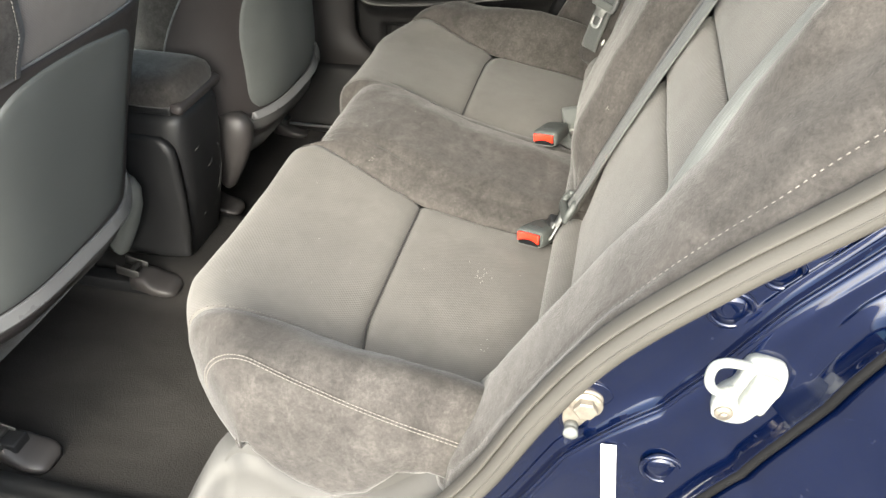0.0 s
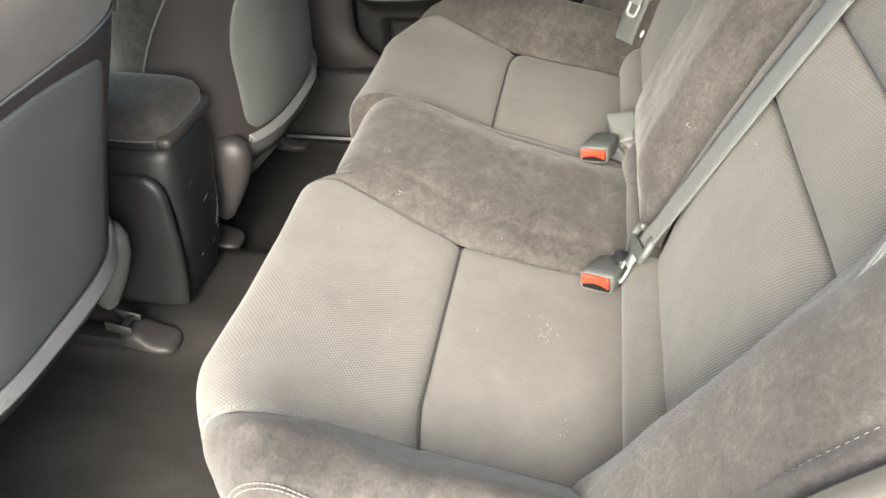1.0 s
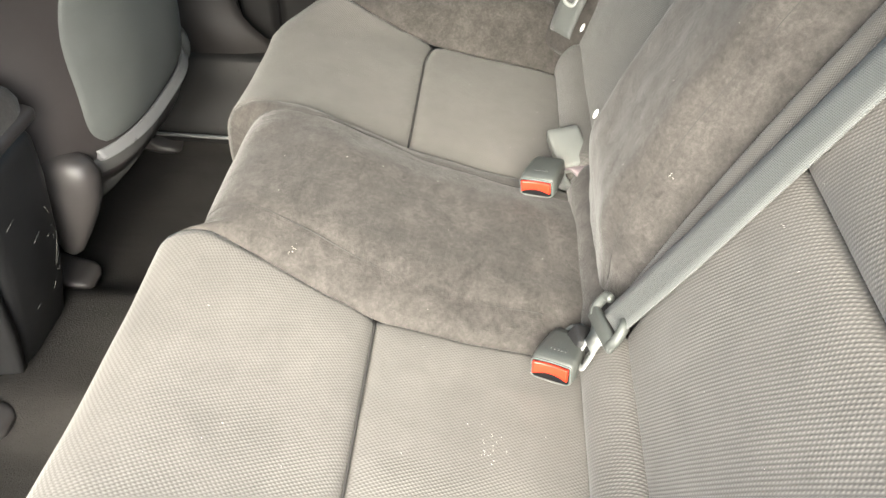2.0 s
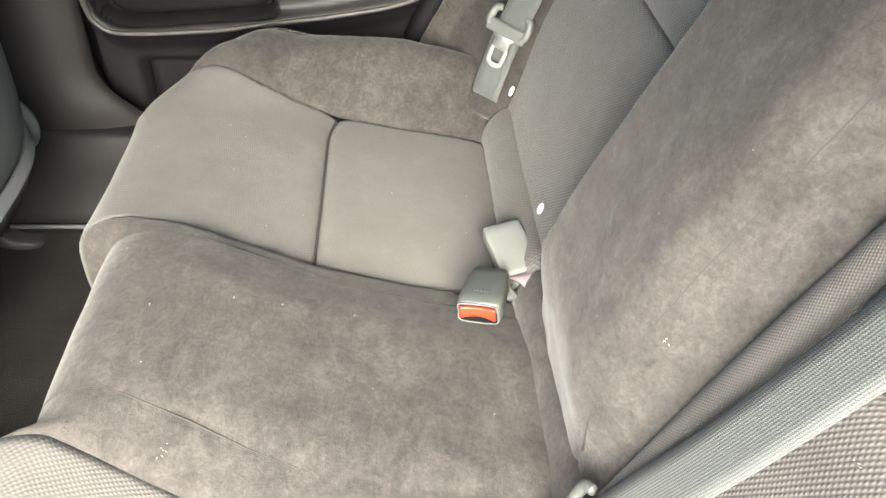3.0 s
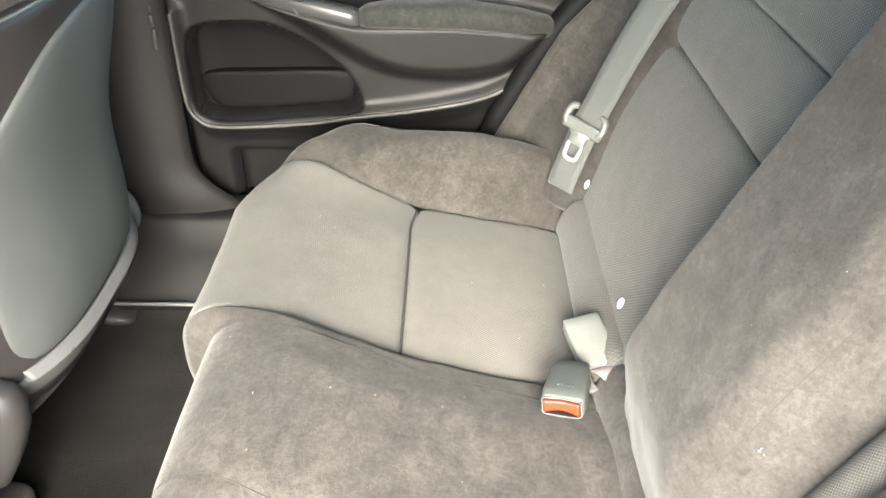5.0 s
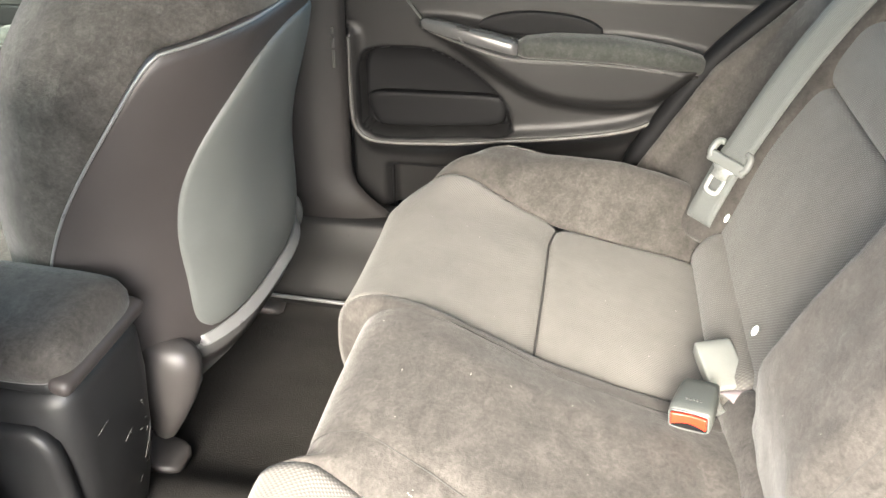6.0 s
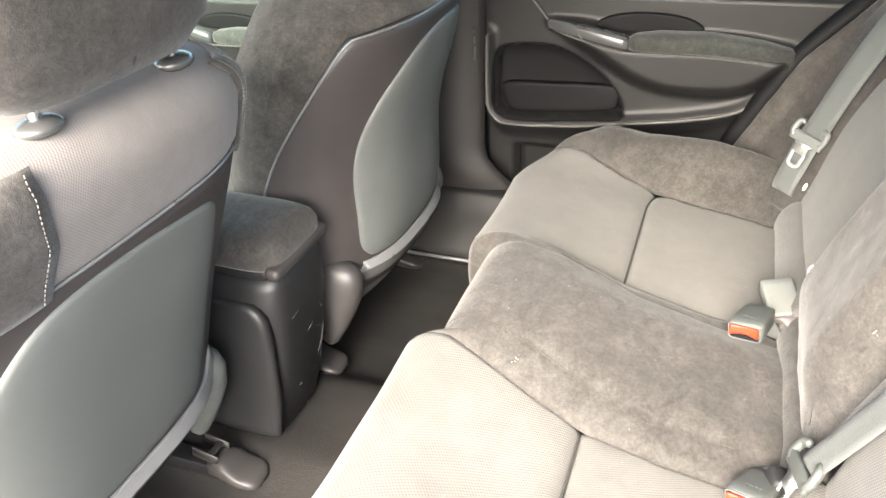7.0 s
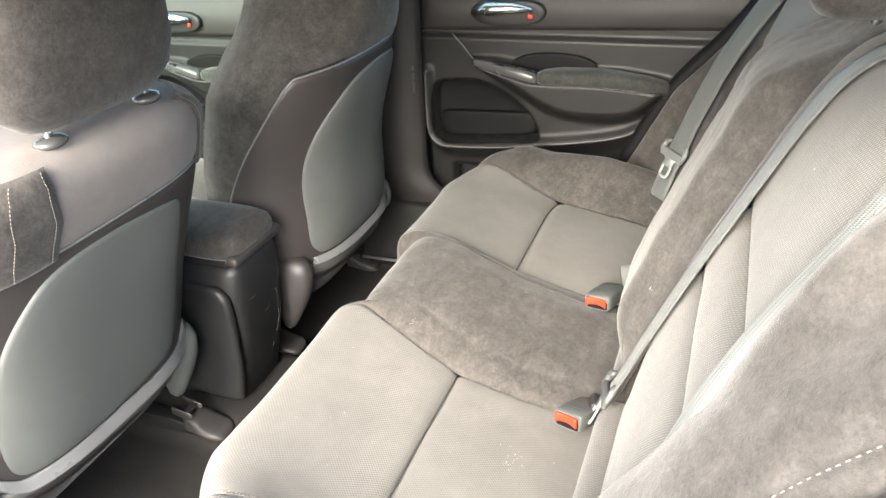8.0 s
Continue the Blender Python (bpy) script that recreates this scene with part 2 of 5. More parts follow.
def sheet(place, nu, nv, size=(1, 1), thick=0.012, bend=1.0, core=None):
    """A patch place(u, v), u and v from 0 to 1, made into a slab of that thickness, with metric texture coordinates. bend: the power by which u is bent inside place; core: a place on the side towards which it thickens."""
    bm = bmesh.new()
    uv = bm.loops.layers.uv.new("UVMap")
    us, vs = np.linspace(0, 1, nu), np.linspace(0, 1, nv)
    g = np.array([[place(float(u), float(v)) for v in vs] for u in us], float)
    n = np.cross(np.gradient(g, axis=0), np.gradient(g, axis=1))
    n /= np.linalg.norm(n, axis=2)[:, :, None] + 1e-12
    if core is not None and float(((g - np.array(core)) * n).sum(2).mean()) < 0:
        n = -n
    top = [[bm.verts.new(g[i, j]) for j in range(nv)] for i in range(nu)]
    low = [[bm.verts.new(g[i, j] - n[i, j] * thick) for j in range(nv)] for i in range(nu)]

    def quad(a, b, c, d, coords):
        f = bm.faces.new((a, b, c, d))
        for loop, (i, j) in zip(f.loops, coords):
            k = us[i] ** bend if bend > 0 else 1 - (1 - us[i]) ** -bend
            loop[uv].uv = (k * size[0], vs[j] * size[1])

    for i in range(nu - 1):
        for j in range(nv - 1):
            c = ((i, j), (i + 1, j), (i + 1, j + 1), (i, j + 1))
            quad(*(top[a][b] for a, b in c), c)
            c = c[::-1]
            quad(*(low[a][b] for a, b in c), c)
    rim = [(i, 0) for i in range(nu)] + [(nu - 1, j) for j in range(1, nv)] + [(i, nv - 1) for i in range(nu - 2, -1, -1)] + [(0, j) for j in range(nv - 2, 0, -1)]
    for k in range(len(rim)):
        a, b = rim[k], rim[(k + 1) % len(rim)]
        quad(top[b[0]][b[1]], top[a[0]][a[1]], low[a[0]][a[1]], low[b[0]][b[1]], (b, a, a, b))
    return bm


def loft(rings, caps=True):
    """Rings of equally many points, joined into a closed skin."""
    bm = bmesh.new()
    vs = [[bm.verts.new(p) for p in r] for r in rings]
    k = len(vs[0])
    for a, b in zip(vs, vs[1:]):
        for i in range(k):
            bm.faces.new((a[i], a[(i + 1) % k], b[(i + 1) % k], b[i]))
    if caps:
        for r in (vs[0], vs[-1]):
            bm.faces.new(r)
    return bm


def tube(points, radius, sides=8, count=0, squash=1.0):
    """A round bar along a line of places."""
    p = spline(points, count) if count else np.array(points, float)
    d = np.gradient(p, axis=0)
    rings = []
    w = Vector(d[0]).normalized()
    a = w.cross(Vector((0, 0, 1)) if abs(w.z) < 0.9 else Vector((1, 0, 0))).normalized()
    for i in range(len(p)):
        w = Vector(d[i]).normalized()
        a = (a - a.dot(w) * w).normalized()
        b = w.cross(a)
        r = radius[i] if hasattr(radius, "__len__") else radius
        rings.append([Vector(p[i]) + (a * math.cos(t) + b * math.sin(t) * squash) * r for t in np.linspace(0, 2 * math.pi, sides, endpoint=False)])
    return loft(rings)


def block(centre, size, edge=0.005, turn=(0, 0, 0), segments=3, taper=1.0):
    """A box with rounded edges; taper narrows its top."""
    bm = bmesh.new()
    bmesh.ops.create_cube(bm, size=1)
    for v in bm.verts:
        k = taper if v.co.z > 0 else 1.0
        v.co = Vector((v.co.x * size[0] * k, v.co.y * size[1] * k, v.co.z * size[2]))
    bmesh.ops.bevel(bm, geom=bm.edges[:], offset=edge, segments=segments, profile=0.5, affect="EDGES")
    bmesh.ops.transform(bm, matrix=pose(*centre, *turn), verts=bm.verts)
    return bm


def join(*meshes):
    """Several bmeshes as one."""
    out = meshes[0]
    for b in meshes[1:]:
        me = bpy.data.meshes.new("joined")
        b.to_mesh(me)
        b.free()
        out.from_mesh(me)
        bpy.data.meshes.remove(me)
    return out


def shield(outline, place, proud, rings=7, edge=0.01, sink=0.012):
    """A plate with a rounded rim that lies on a surface: outline in the surface's own coordinates (a, b), place(a, b, lift)."""
    o = np.array(outline, float)
    c = o.mean(0)
    ext = np.linalg.norm(o - c, axis=1).mean()
    steps = [(1.0, -sink), (1.0, proud - edge * 0.6), (1 - edge * 0.3 / ext, proud - edge * 0.2), (1 - edge / ext, proud)]
    steps += [(k, proud) for k in np.linspace(1 - edge / ext, 0.12, rings)[1:]]
    bm = bmesh.new()
    vs = [[bm.verts.new(place(*(c + (q - c) * k), lift)) for q in o] for k, lift in steps]
    m = len(o)
    for a, b in zip(vs, vs[1:]):
        for i in range(m):
            bm.faces.new((a[i], a[(i + 1) % m], b[(i + 1) % m], b[i]))
    bm.faces.new(vs[-1])
    bm.faces.new(vs[0][::-1])
    return bm


def closed_spline(points, count):
    p = np.array(points, float)
    m = len(p)
    out = []
    for i in range(m):
        a, b, c, d = p[i - 1], p[i], p[(i + 1) % m], p[(i + 2) % m]
        for t in np.linspace(0, 1, 20, endpoint=False):
            out.append(0.5 * (2 * b + (c - a) * t + (2 * a - 5 * b + 4 * c - d) * t * t + (3 * b - a - 3 * c + d) * t ** 3))
    out = np.array(out + [out[0]])
    s = np.r_[0, np.cumsum(np.linalg.norm(np.diff(out, axis=0), axis=1))]
    want = np.linspace(0, s[-1], count, endpoint=False)
    return np.stack([np.interp(want, s, out[:, k]) for k in range(p.shape[1])], 1)


def ribbon(points, across, width, thick=0.0022, count=60, bow=0.0):
    """A flat strap along a line of places; across(i) is its width direction."""
    p = spline(points, count)
    a = np.array([across(i / (count - 1)) for i in range(count)], float)
    a /= np.linalg.norm(a, axis=1)[:, None]
    length = float(np.linalg.norm(np.diff(p, axis=0), axis=1).sum())

    def place(u, v):
        i = u * (count - 1)
        q = np.array([np.interp(i, range(count), p[:, k]) for k in range(3)])
        w = np.array([np.interp(i, range(count), a[:, k]) for k in range(3)])
        return q + w * (v - 0.5) * width

    return sheet(place, count, 5, (length, width), thick)


def stitches(points, length=0.005, gap=0.004, radius=0.0009):
    """A row of short threads along a line of places, raised a little."""
    p = np.array(points, float)
    s = np.r_[0, np.cumsum(np.linalg.norm(np.diff(p, axis=0), axis=1))]
    bm = bmesh.new()
    at = lambda v: Vector([float(np.interp(v, s, p[:, k])) for k in range(3)])
    v = 0.0
    while v + length < s[-1]:
        a, b = at(v), at(v + length)
        w = (b - a).normalized()
        x = w.cross(Vector((0.3, 0.2, 1))).normalized() * radius
        y = w.cross(x).normalized() * radius
        ring = [[bm.verts.new(c + d) for d in (x, y, -x, -y)] for c in (a, b)]
        for i in range(4):
            bm.faces.new((ring[0][i], ring[0][(i + 1) % 4], ring[1][(i + 1) % 4], ring[1][i]))
        bm.faces.new(ring[0])
        bm.faces.new(ring[1])
        v += length + gap
    return bm


# ---- setting: ground, floor, shell of the car ----
bm = bmesh.new()
bmesh.ops.create_grid(bm, x_segments=4, y_segments=4, size=400)
setting("ground", bm, concrete, "pale concrete ground under the car", "ground")


def floor_place(u, v):
    x, y = -1.9 + 2.32 * u, -0.66 + 1.32 * v
    hump = 0.055 * smooth(0.19, 0.09, abs(y - 0.01))
    side = 0.03 * smooth(0.58, 0.66, abs(y))
    return x, y, 0.238 + hump + side + 0.006 * noise.noise((x * 5, y * 5, 0))


setting("floor", sheet(floor_place, 96, 90, (2.32, 1.32), 0.02), carpet, "dark grey carpeted car floor with low centre hump", "floor")

# inner sill trims
def sill_place(side):
    def place(u, k):
        x = -1.75 + 1.75 * u
        if side < 0:
            top = sum(float(np.interp(x + d, [-0.75, -0.6, -0.5, -0.44, -0.405, -0.37, -0.335, -0.30, -0.25, -0.20, -0.15, -0.11], [0.295, 0.298, 0.315, 0.41, 0.50, 0.535, 0.52, 0.47, 0.455, 0.475, 0.54, 0.585])) for d in (-0.03, -0.015, 0.0, 0.015, 0.03)) / 5
        else:
            top = 0.442
        y, f = [(0.60, 0.0), (0.622, 0.18), (0.642, 0.6), (0.652, 0.92), (0.664, 1.0), (0.70, 0.98), (0.735, 0.9), (0.75, 0.7), (0.76, -0.4)][k]
        if side < 0:
            q = smooth(-0.46, -0.38, x)
            y2, f2 = [(0.60, 0.0), (0.605, 0.3), (0.61, 0.6), (0.615, 0.9), (0.622, 1.0), (0.636, 0.7), (0.67, 0.5), (0.72, 0.4), (0.76, -0.1)][k]
            y, f = y + (y2 - y) * q, f + (f2 - f) * q
        return x, side * y, 0.262 + (top - 0.262) * f
    return lambda u, v: place(u, int(round(v * 8)))


# right sill takes a darker plastic than the left: seat shade in its colour
setting("trim_sill_right", sheet(sill_place(1), 60, 9, (1.75, 0.4), 0.015), door_plastic, "plastic door sill trim, coloured dark for the shade beside the seat", "sill trim")
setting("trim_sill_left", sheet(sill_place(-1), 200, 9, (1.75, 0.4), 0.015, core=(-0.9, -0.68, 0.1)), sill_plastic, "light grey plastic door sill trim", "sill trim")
bm = tube([(-0.84, 0.602, 0.276), (-0.7, 0.602, 0.276), (-0.5, 0.602, 0.276)], 0.004)
setting("trim_carpet_edge", bm, gloss_plastic, "thin grey edging strip between carpet and sill", "edging")


def pillar_place(u, v):
    z = 0.405 + 0.77 * u
    flare = 0.10 * (1 - smooth(0.40, 0.56, z)) ** 1.5
    x = -0.86 + (0.195 + flare) * v + 0.03 * (z - 0.4)
    y = 0.672 + 0.03 * abs(2 * v - 1) ** 3 + 0.02 * (1 - smooth(0.4, 0.5, z)) - 0.01 * (z - 0.4)
    return x, y, z


setting("trim_pillar_right", sheet(pillar_place, 30, 16, (0.77, 0.2), 0.02), trim_plastic, "dark grey plastic pillar trim between the doors", "pillar trim")
bm = block((-0.653, 0.655, 0.36), (0.003, 0.012, 0.11), 0.001, segments=1)
setting("trim_joint", bm, rubber, "dark joint line in the sill trim", "trim joint")
bm = block((-0.66, 0.765, 0.72), (0.16, 0.03, 0.75), 0.006)
setting("door_jamb_right", bm, rubber, "black door jamb behind the seal", "door jamb")


def slab(corners, thick):
    """A flat slab from four corners, thickened away from its front."""
    c = [np.array(q, float) for q in corners]
    return sheet(lambda u, v: (c[0] * (1 - u) + c[1] * u) * (1 - v) + (c[3] * (1 - u) + c[2] * u) * v, 6, 6, (1, 1), thick)


# roof, pillars and body that close the car
def roof_place(u, v):
    x, y = -1.15 + 1.5 * u, -0.6 + 1.2 * v
    z = 1.40 - 0.07 * (2 * u - 0.9) ** 2 - 0.06 * (2 * v - 1) ** 4
    return x, y, z


bm = sheet(roof_place, 20, 20, (1.75, 1.2), 0.03)
setting("ceiling", bm, headliner_cloth, "pale grey cloth headliner", "headliner")
bm = sheet(lambda u, v: (roof_place(u, v)[0], roof_place(u, v)[1], roof_place(u, v)[2] + 0.03), 20, 20, (1.75, 1.2), 0.012)
setting("roof_skin", bm, paint, "dark blue painted roof skin", "roof")
for k, side in ((1, -1), (2, 1)):
    bm = tube([(-1.95, side * 0.70, 0.98), (-1.5, side * 0.66, 1.2), (-1.1, side * 0.59, 1.34), (0.0, side * 0.58, 1.345), (0.55, side * 0.58, 1.28), (0.95, side * 0.62, 1.05)], 0.045, 10, 40)
    setting("roof_rail_%d" % k, bm, paint, "dark blue painted roof rail", "roof rail")
bm = tube([(-0.83, -0.735, 0.3), (-0.83, -0.725, 0.9), (-0.80, -0.63, 1.32)], 0.05, 10, 20)
setting("pillar_left", bm, trim_plastic, "dark trim pillar behind the open front door", "pillar")
setting("wall_front", slab([(-1.95, -0.75, 0.2), (-1.95, 0.75, 0.2), (-1.95, 0.75, 0.95), (-1.95, -0.75, 0.95)], 0.05), dark_plastic, "dark dashboard wall at the front of the cabin", "dashboard")
setting("parcel_shelf", slab([(0.35, -0.68, 1.0), (0.95, -0.68, 1.02), (0.95, 0.68, 1.02), (0.35, 0.68, 1.0)], 0.03), carpet, "dark carpeted shelf behind the rear seat", "parcel shelf")
setting("wall_rear", slab([(0.40, -0.7, 0.2), (0.40, 0.7, 0.2), (0.40, 0.7, 1.0), (0.40, -0.7, 1.0)], 0.03), dark_plastic, "dark panel behind the rear seat", "bulkhead")
setting("wall_side_right", slab([(-1.95, 0.83, 0.15), (0.95, 0.83, 0.15), (0.95, 0.83, 0.92), (-1.95, 0.83, 0.92)], 0.03), paint, "dark blue outer body side", "body side")
setting("wall_front_left", slab([(-1.95, -0.80, 0.15), (-0.90, -0.80, 0.15), (-0.90, -0.80, 0.95), (-1.95, -0.80, 0.95)], 0.04), door_plastic, "dark inner side of the closed front door", "door")


for k, (xa, xb) in enumerate(((-0.70, 0.42), (-1.62, -0.82)), 1):
    pane = slab([(xa, 0.742, 1.0), (xb, 0.742, 1.02), (xb - 0.06, 0.60, 1.335), (xa + 0.03 - 0.2 * (k == 2) + 0.4 * (k == 2), 0.60, 1.335)], 0.004)
    setting("window_%d" % k, pane, window_glass, "tinted side window glass", "window")

glass_green = tinted_glass("green_tinted_glass", (0.80, 0.88, 0.83))
setting("window_3", slab([(-1.93, -0.68, 0.96), (-1.93, 0.68, 0.96), (-1.17, 0.57, 1.35), (-1.17, -0.57, 1.35)], 0.005), glass_green, "green-tinted windscreen glass", "windscreen")
setting("window_4", slab([(0.37, -0.56, 1.315), (0.37, 0.56, 1.315), (0.94, 0.62, 1.05), (0.94, -0.62, 1.05)], 0.005), glass_green, "green-tinted rear window glass", "rear window")

# ---- rear seat cushion ----
CP = Profile([(-0.010, 0.526), (-0.036, 0.531), (-0.08, 0.541), (-0.16, 0.554), (-0.25, 0.572), (-0.34, 0.589), (-0.42, 0.603), (-0.463, 0.608), (-0.49, 0.602),
              (-0.507, 0.586), (-0.516, 0.555), (-0.515, 0.5), (-0.495, 0.43), (-0.465, 0.36), (-0.43, 0.30), (-0.38, 0.285)], -1)
S_END = CP.length
S_SEAM, S_MID, S_NOSE = CP.where(0, -0.25, 0, 0.5), CP.where(0, -0.060, 0, 0.3), CP.where(0, -0.50, 0, 0.6)
KNOTS = [-0.515, -0.45, -0.387, -0.31, -0.243, -0.145, -0.03]


def plan_x(s):
    return -0.515 if s > S_NOSE else CP.at(s)[0]


def inner_left(s):
    return float(np.interp(plan_x(s), KNOTS, [-0.085, -0.082, -0.105, -0.132, -0.150, -0.157, -0.155]))


def inner_right(s):
    return float(np.interp(plan_x(s), KNOTS, [0.20, 0.20, 0.192, 0.182, 0.168, 0.16, 0.152]))


def outer_edge(s):
    return float(np.interp(plan_x(s), KNOTS, [0.535, 0.53, 0.518, 0.508, 0.503, 0.503, 0.505]))


def lift_inner(s):
    return float(np.interp(plan_x(s), [-0.5, -0.4, -0.3, -0.25], [0.02, 0.016, 0.004, 0.0]))


def lift_outer(s):
    return float(np.interp(plan_x(s), [-0.5, -0.42, -0.32, -0.25], [0.032, 0.032, 0.011, 0.0]))


def on_cushion(s, y, h, back=0.0):
    x, z, nx, nz = CP.at(s)
    if h > 0:
        h *= 1 - 0.8 * smooth(S_NOSE - 0.06, S_NOSE + 0.05, s)
    x, z = x + nx * h, z + nz * h
    d = 0.15 * max(0.0, (abs(y) - 0.44) / 0.2) ** 1.5 + back
    return -0.05 + (x + 0.05) * (1 - min(d, 0.4) / 0.465), y, z


def groove(d, depth=0.007, width=0.006):
    return -depth * math.exp(-max(d, 0.0) / width)


def wrinkle(x, y, k):
    return k * noise.noise((x * 14, y * 14, 3.1)) + 0.4 * k * noise.noise((x * 37, y * 37, 8.2))


def cloth_panel(s0, s1, side, nu, nv):
    yi = inner_left if side < 0 else inner_right

    bend = 1.7 if s1 > S_SEAM + 0.01 else -1.7

    def place(u, v):
        k = u ** bend if bend > 0 else 1 - (1 - u) ** -bend
        s = s0 + (s1 - s0) * k
        a, b = yi(s), side * outer_edge(s)
        y = a + (b - a) * v
        w = abs(b - a)
        h = lift_inner(s) * (1 - v) ** 3 + lift_outer(s) * v ** 3 + 0.005 * math.sin(math.pi * v) + wrinkle(s, y, 0.0015)
        h += groove(v * w, 0.0015, 0.003) + groove((1 - v) * w, 0.002, 0.004)
        h += groove(abs(s - S_SEAM), 0.010, 0.008)
        return on_cushion(s, y, h)

    return sheet(place, nu, nv, (s1 - s0, 0.35), 0.014, bend, (-0.25, side * 0.3, 0.40))


cushion = thing("rear_seat_cushion", (-0.27, 0.0, 0.25), "grey ribbed cloth and suede rear bench seat cushion", "car seat")
for side in (-1, 1):
    part("front_panel", cloth_panel(S_SEAM, S_END, side, 60, 44), cloth, cushion, "grey ribbed cloth panel")
    part("rear_panel", cloth_panel(0.0, S_SEAM, side, 34, 44), cloth, cushion, "grey ribbed cloth panel")
    ya, yb = (inner_left if side < 0 else inner_right)(S_SEAM), side * outer_edge(S_SEAM)
    part("cross_seam", tube([on_cushion(S_SEAM, ya + (yb - ya) * k, -0.005 + 0.005 * math.sin(math.pi * k)) for k in np.linspace(0.01, 0.99, 30)], 0.0016, 6), thread_dark, cushion, "dark sewn cross seam")


def centre_place(s0, s1):
    def place(u, v):
        s = s0 + (s1 - s0) * u
        a, b = inner_left(s) - 0.004, inner_right(s) + 0.004
        y = a + (b - a) * v
        w = b - a
        plateau = smooth(0, 0.26, v) * smooth(0, 0.34, 1 - v)
        h = lift_inner(s) + 0.010 - 0.006 * smooth(-0.36, -0.48, plan_x(s)) + 0.022 * plateau * (1 - 0.8 * smooth(-0.30, -0.48, plan_x(s))) + wrinkle(s, y, 0.003)
        h += groove(v * w, 0.0125, 0.004) + groove((1 - v) * w, 0.0125, 0.004) + groove(abs(s - S_MID), 0.005, 0.006)
        h += groove(abs(v * w - 0.045), 0.003, 0.003) + groove(abs((1 - v) * w - 0.034), 0.003, 0.003)
        return on_cushion(s, y, h, 0.042 * smooth(0, 0.08, v) * smooth(0, 0.12, 1 - v))
    return place


part("centre_panel", sheet(centre_place(0.0, S_END), 92, 56, (0.75, 0.3), 0.014, core=(-0.25, 0, 0.4)), suede, cushion, "dark grey brushed suede centre section")
seam_line = [Vector(centre_place(0.0, S_MID)(1.0, float(k))) + Vector((0.0, 0.0, 0.0002)) for k in np.linspace(0.04, 0.96, 50)]
part("centre_seam", tube(seam_line, 0.0008, 6), thread_dark, cushion, "dark sewn seam")
for edge in (0.045, -0.034):
    line = []
    for sv in np.linspace(S_MID + 0.01, S_NOSE + 0.03, 60):
        w = inner_right(float(sv)) - inner_left(float(sv)) + 0.008
        v = edge / w if edge > 0 else 1 + edge / w
        line.append(Vector(centre_place(0.0, 1.0)(float(sv), v)) + Vector((0, 0, 0.0012)))
    part("centre_seam", tube(line, 0.0007, 5), thread_dark, cushion, "fine sewn seam")


S_FOOT = CP.where(1, 0.535, 0.6, 1.0)


@functools.lru_cache(None)
def bolster_section(s):
    x = plan_x(s)
    yb, hb = outer_edge(s), lift_outer(s)
    r = 0.03 * smooth(-0.32, -0.12, x)
    he = float(np.interp(x, [-0.512, -0.49, -0.463, -0.415, -0.349, -0.279, -0.209, -0.15, -0.02], [-0.06, -0.085, -0.115, -0.132, -0.133, -0.10, -0.03, 0.0, 0.0]))
    he *= 1 - 0.9 * smooth(S_NOSE - 0.01, S_FOOT, s)
    r += 0.013 * math.exp(-((x + 0.27) / 0.10) ** 2) - 0.006 * smooth(-0.27, -0.42, x)
    sec = [(yb, hb), (yb + 0.025, hb + 0.022 + r * 0.4), (0.578, 0.056 + r), (0.612, 0.055 + r), (0.638, 0.028 + r * 0.6), (0.652, he * 0.3 + 0.01 + r * 0.3), (0.656, he * 0.65), (0.648, he), (0.60, he - 0.03)]
    return spline(sec, 60)


def bolster_place(side):
    def place(u, v):
        s = S_FOOT * u
        sec = bolster_section(s)
        i = v * 59
        y, h = float(np.interp(i, range(60), sec[:, 0])), float(np.interp(i, range(60), sec[:, 1]))
        h += groove(v * 0.5, 0.002, 0.004) + groove(abs(y - 0.632) if v > 0.15 else 1, 0.003, 0.003) * (h > 0) + wrinkle(s, y + side, 0.003)
        widest = float(sec[:int(i) + 1, 0].max())
        x, _, z = on_cushion(s, side * max(y, widest), max(h, 0.0))
        return x, side * y, z + min(h, 0.0)
    return place


for side in (-1, 1):
    b = part("bolster", sheet(bolster_place(side), 80, 50, (0.9, 0.5), 0.008, core=(-0.25, side * 0.55, 0.42)), suede, cushion, "dark grey brushed suede side bolster")
    for k in (0.0, 0.0042):
        line = []
        for sv in np.linspace(0.03, min(S_NOSE + 0.03, S_FOOT - 0.012), 90):
            sec = bolster_section(float(sv))
            top = int(np.argmax(sec[:, 1]))
            y = 0.640 - 0.045 * max(0.0, (sv - 0.1) / 0.5) ** 2.5
            step = float(np.linalg.norm(np.diff(sec, axis=0), axis=1).mean())
            i = float(np.interp(y, sec[top:top + 22, 0], np.arange(top, top + 22))) - k / step
            h = float(np.interp(i, range(60), sec[:, 1]))
            line.append(on_cushion(float(sv), side * float(np.interp(i, range(60), sec[:, 0])), h + 0.0015))
        part("stitching", stitches(line, 0.0042, 0.0012, 0.0008), thread, b, "pale double-stitched seam")
    edge = [on_cushion(float(sv), side * (outer_edge(float(sv)) - 0.004), lift_outer(float(sv)) - 0.0005) for sv in np.linspace(0.03, min(S_NOSE + 0.05, S_FOOT - 0.012), 160)]
    part("edge_stitching", stitches(edge, 0.0018, 0.003, 0.0008), thread, b, "pale stitches along the cloth edge")
rings = []
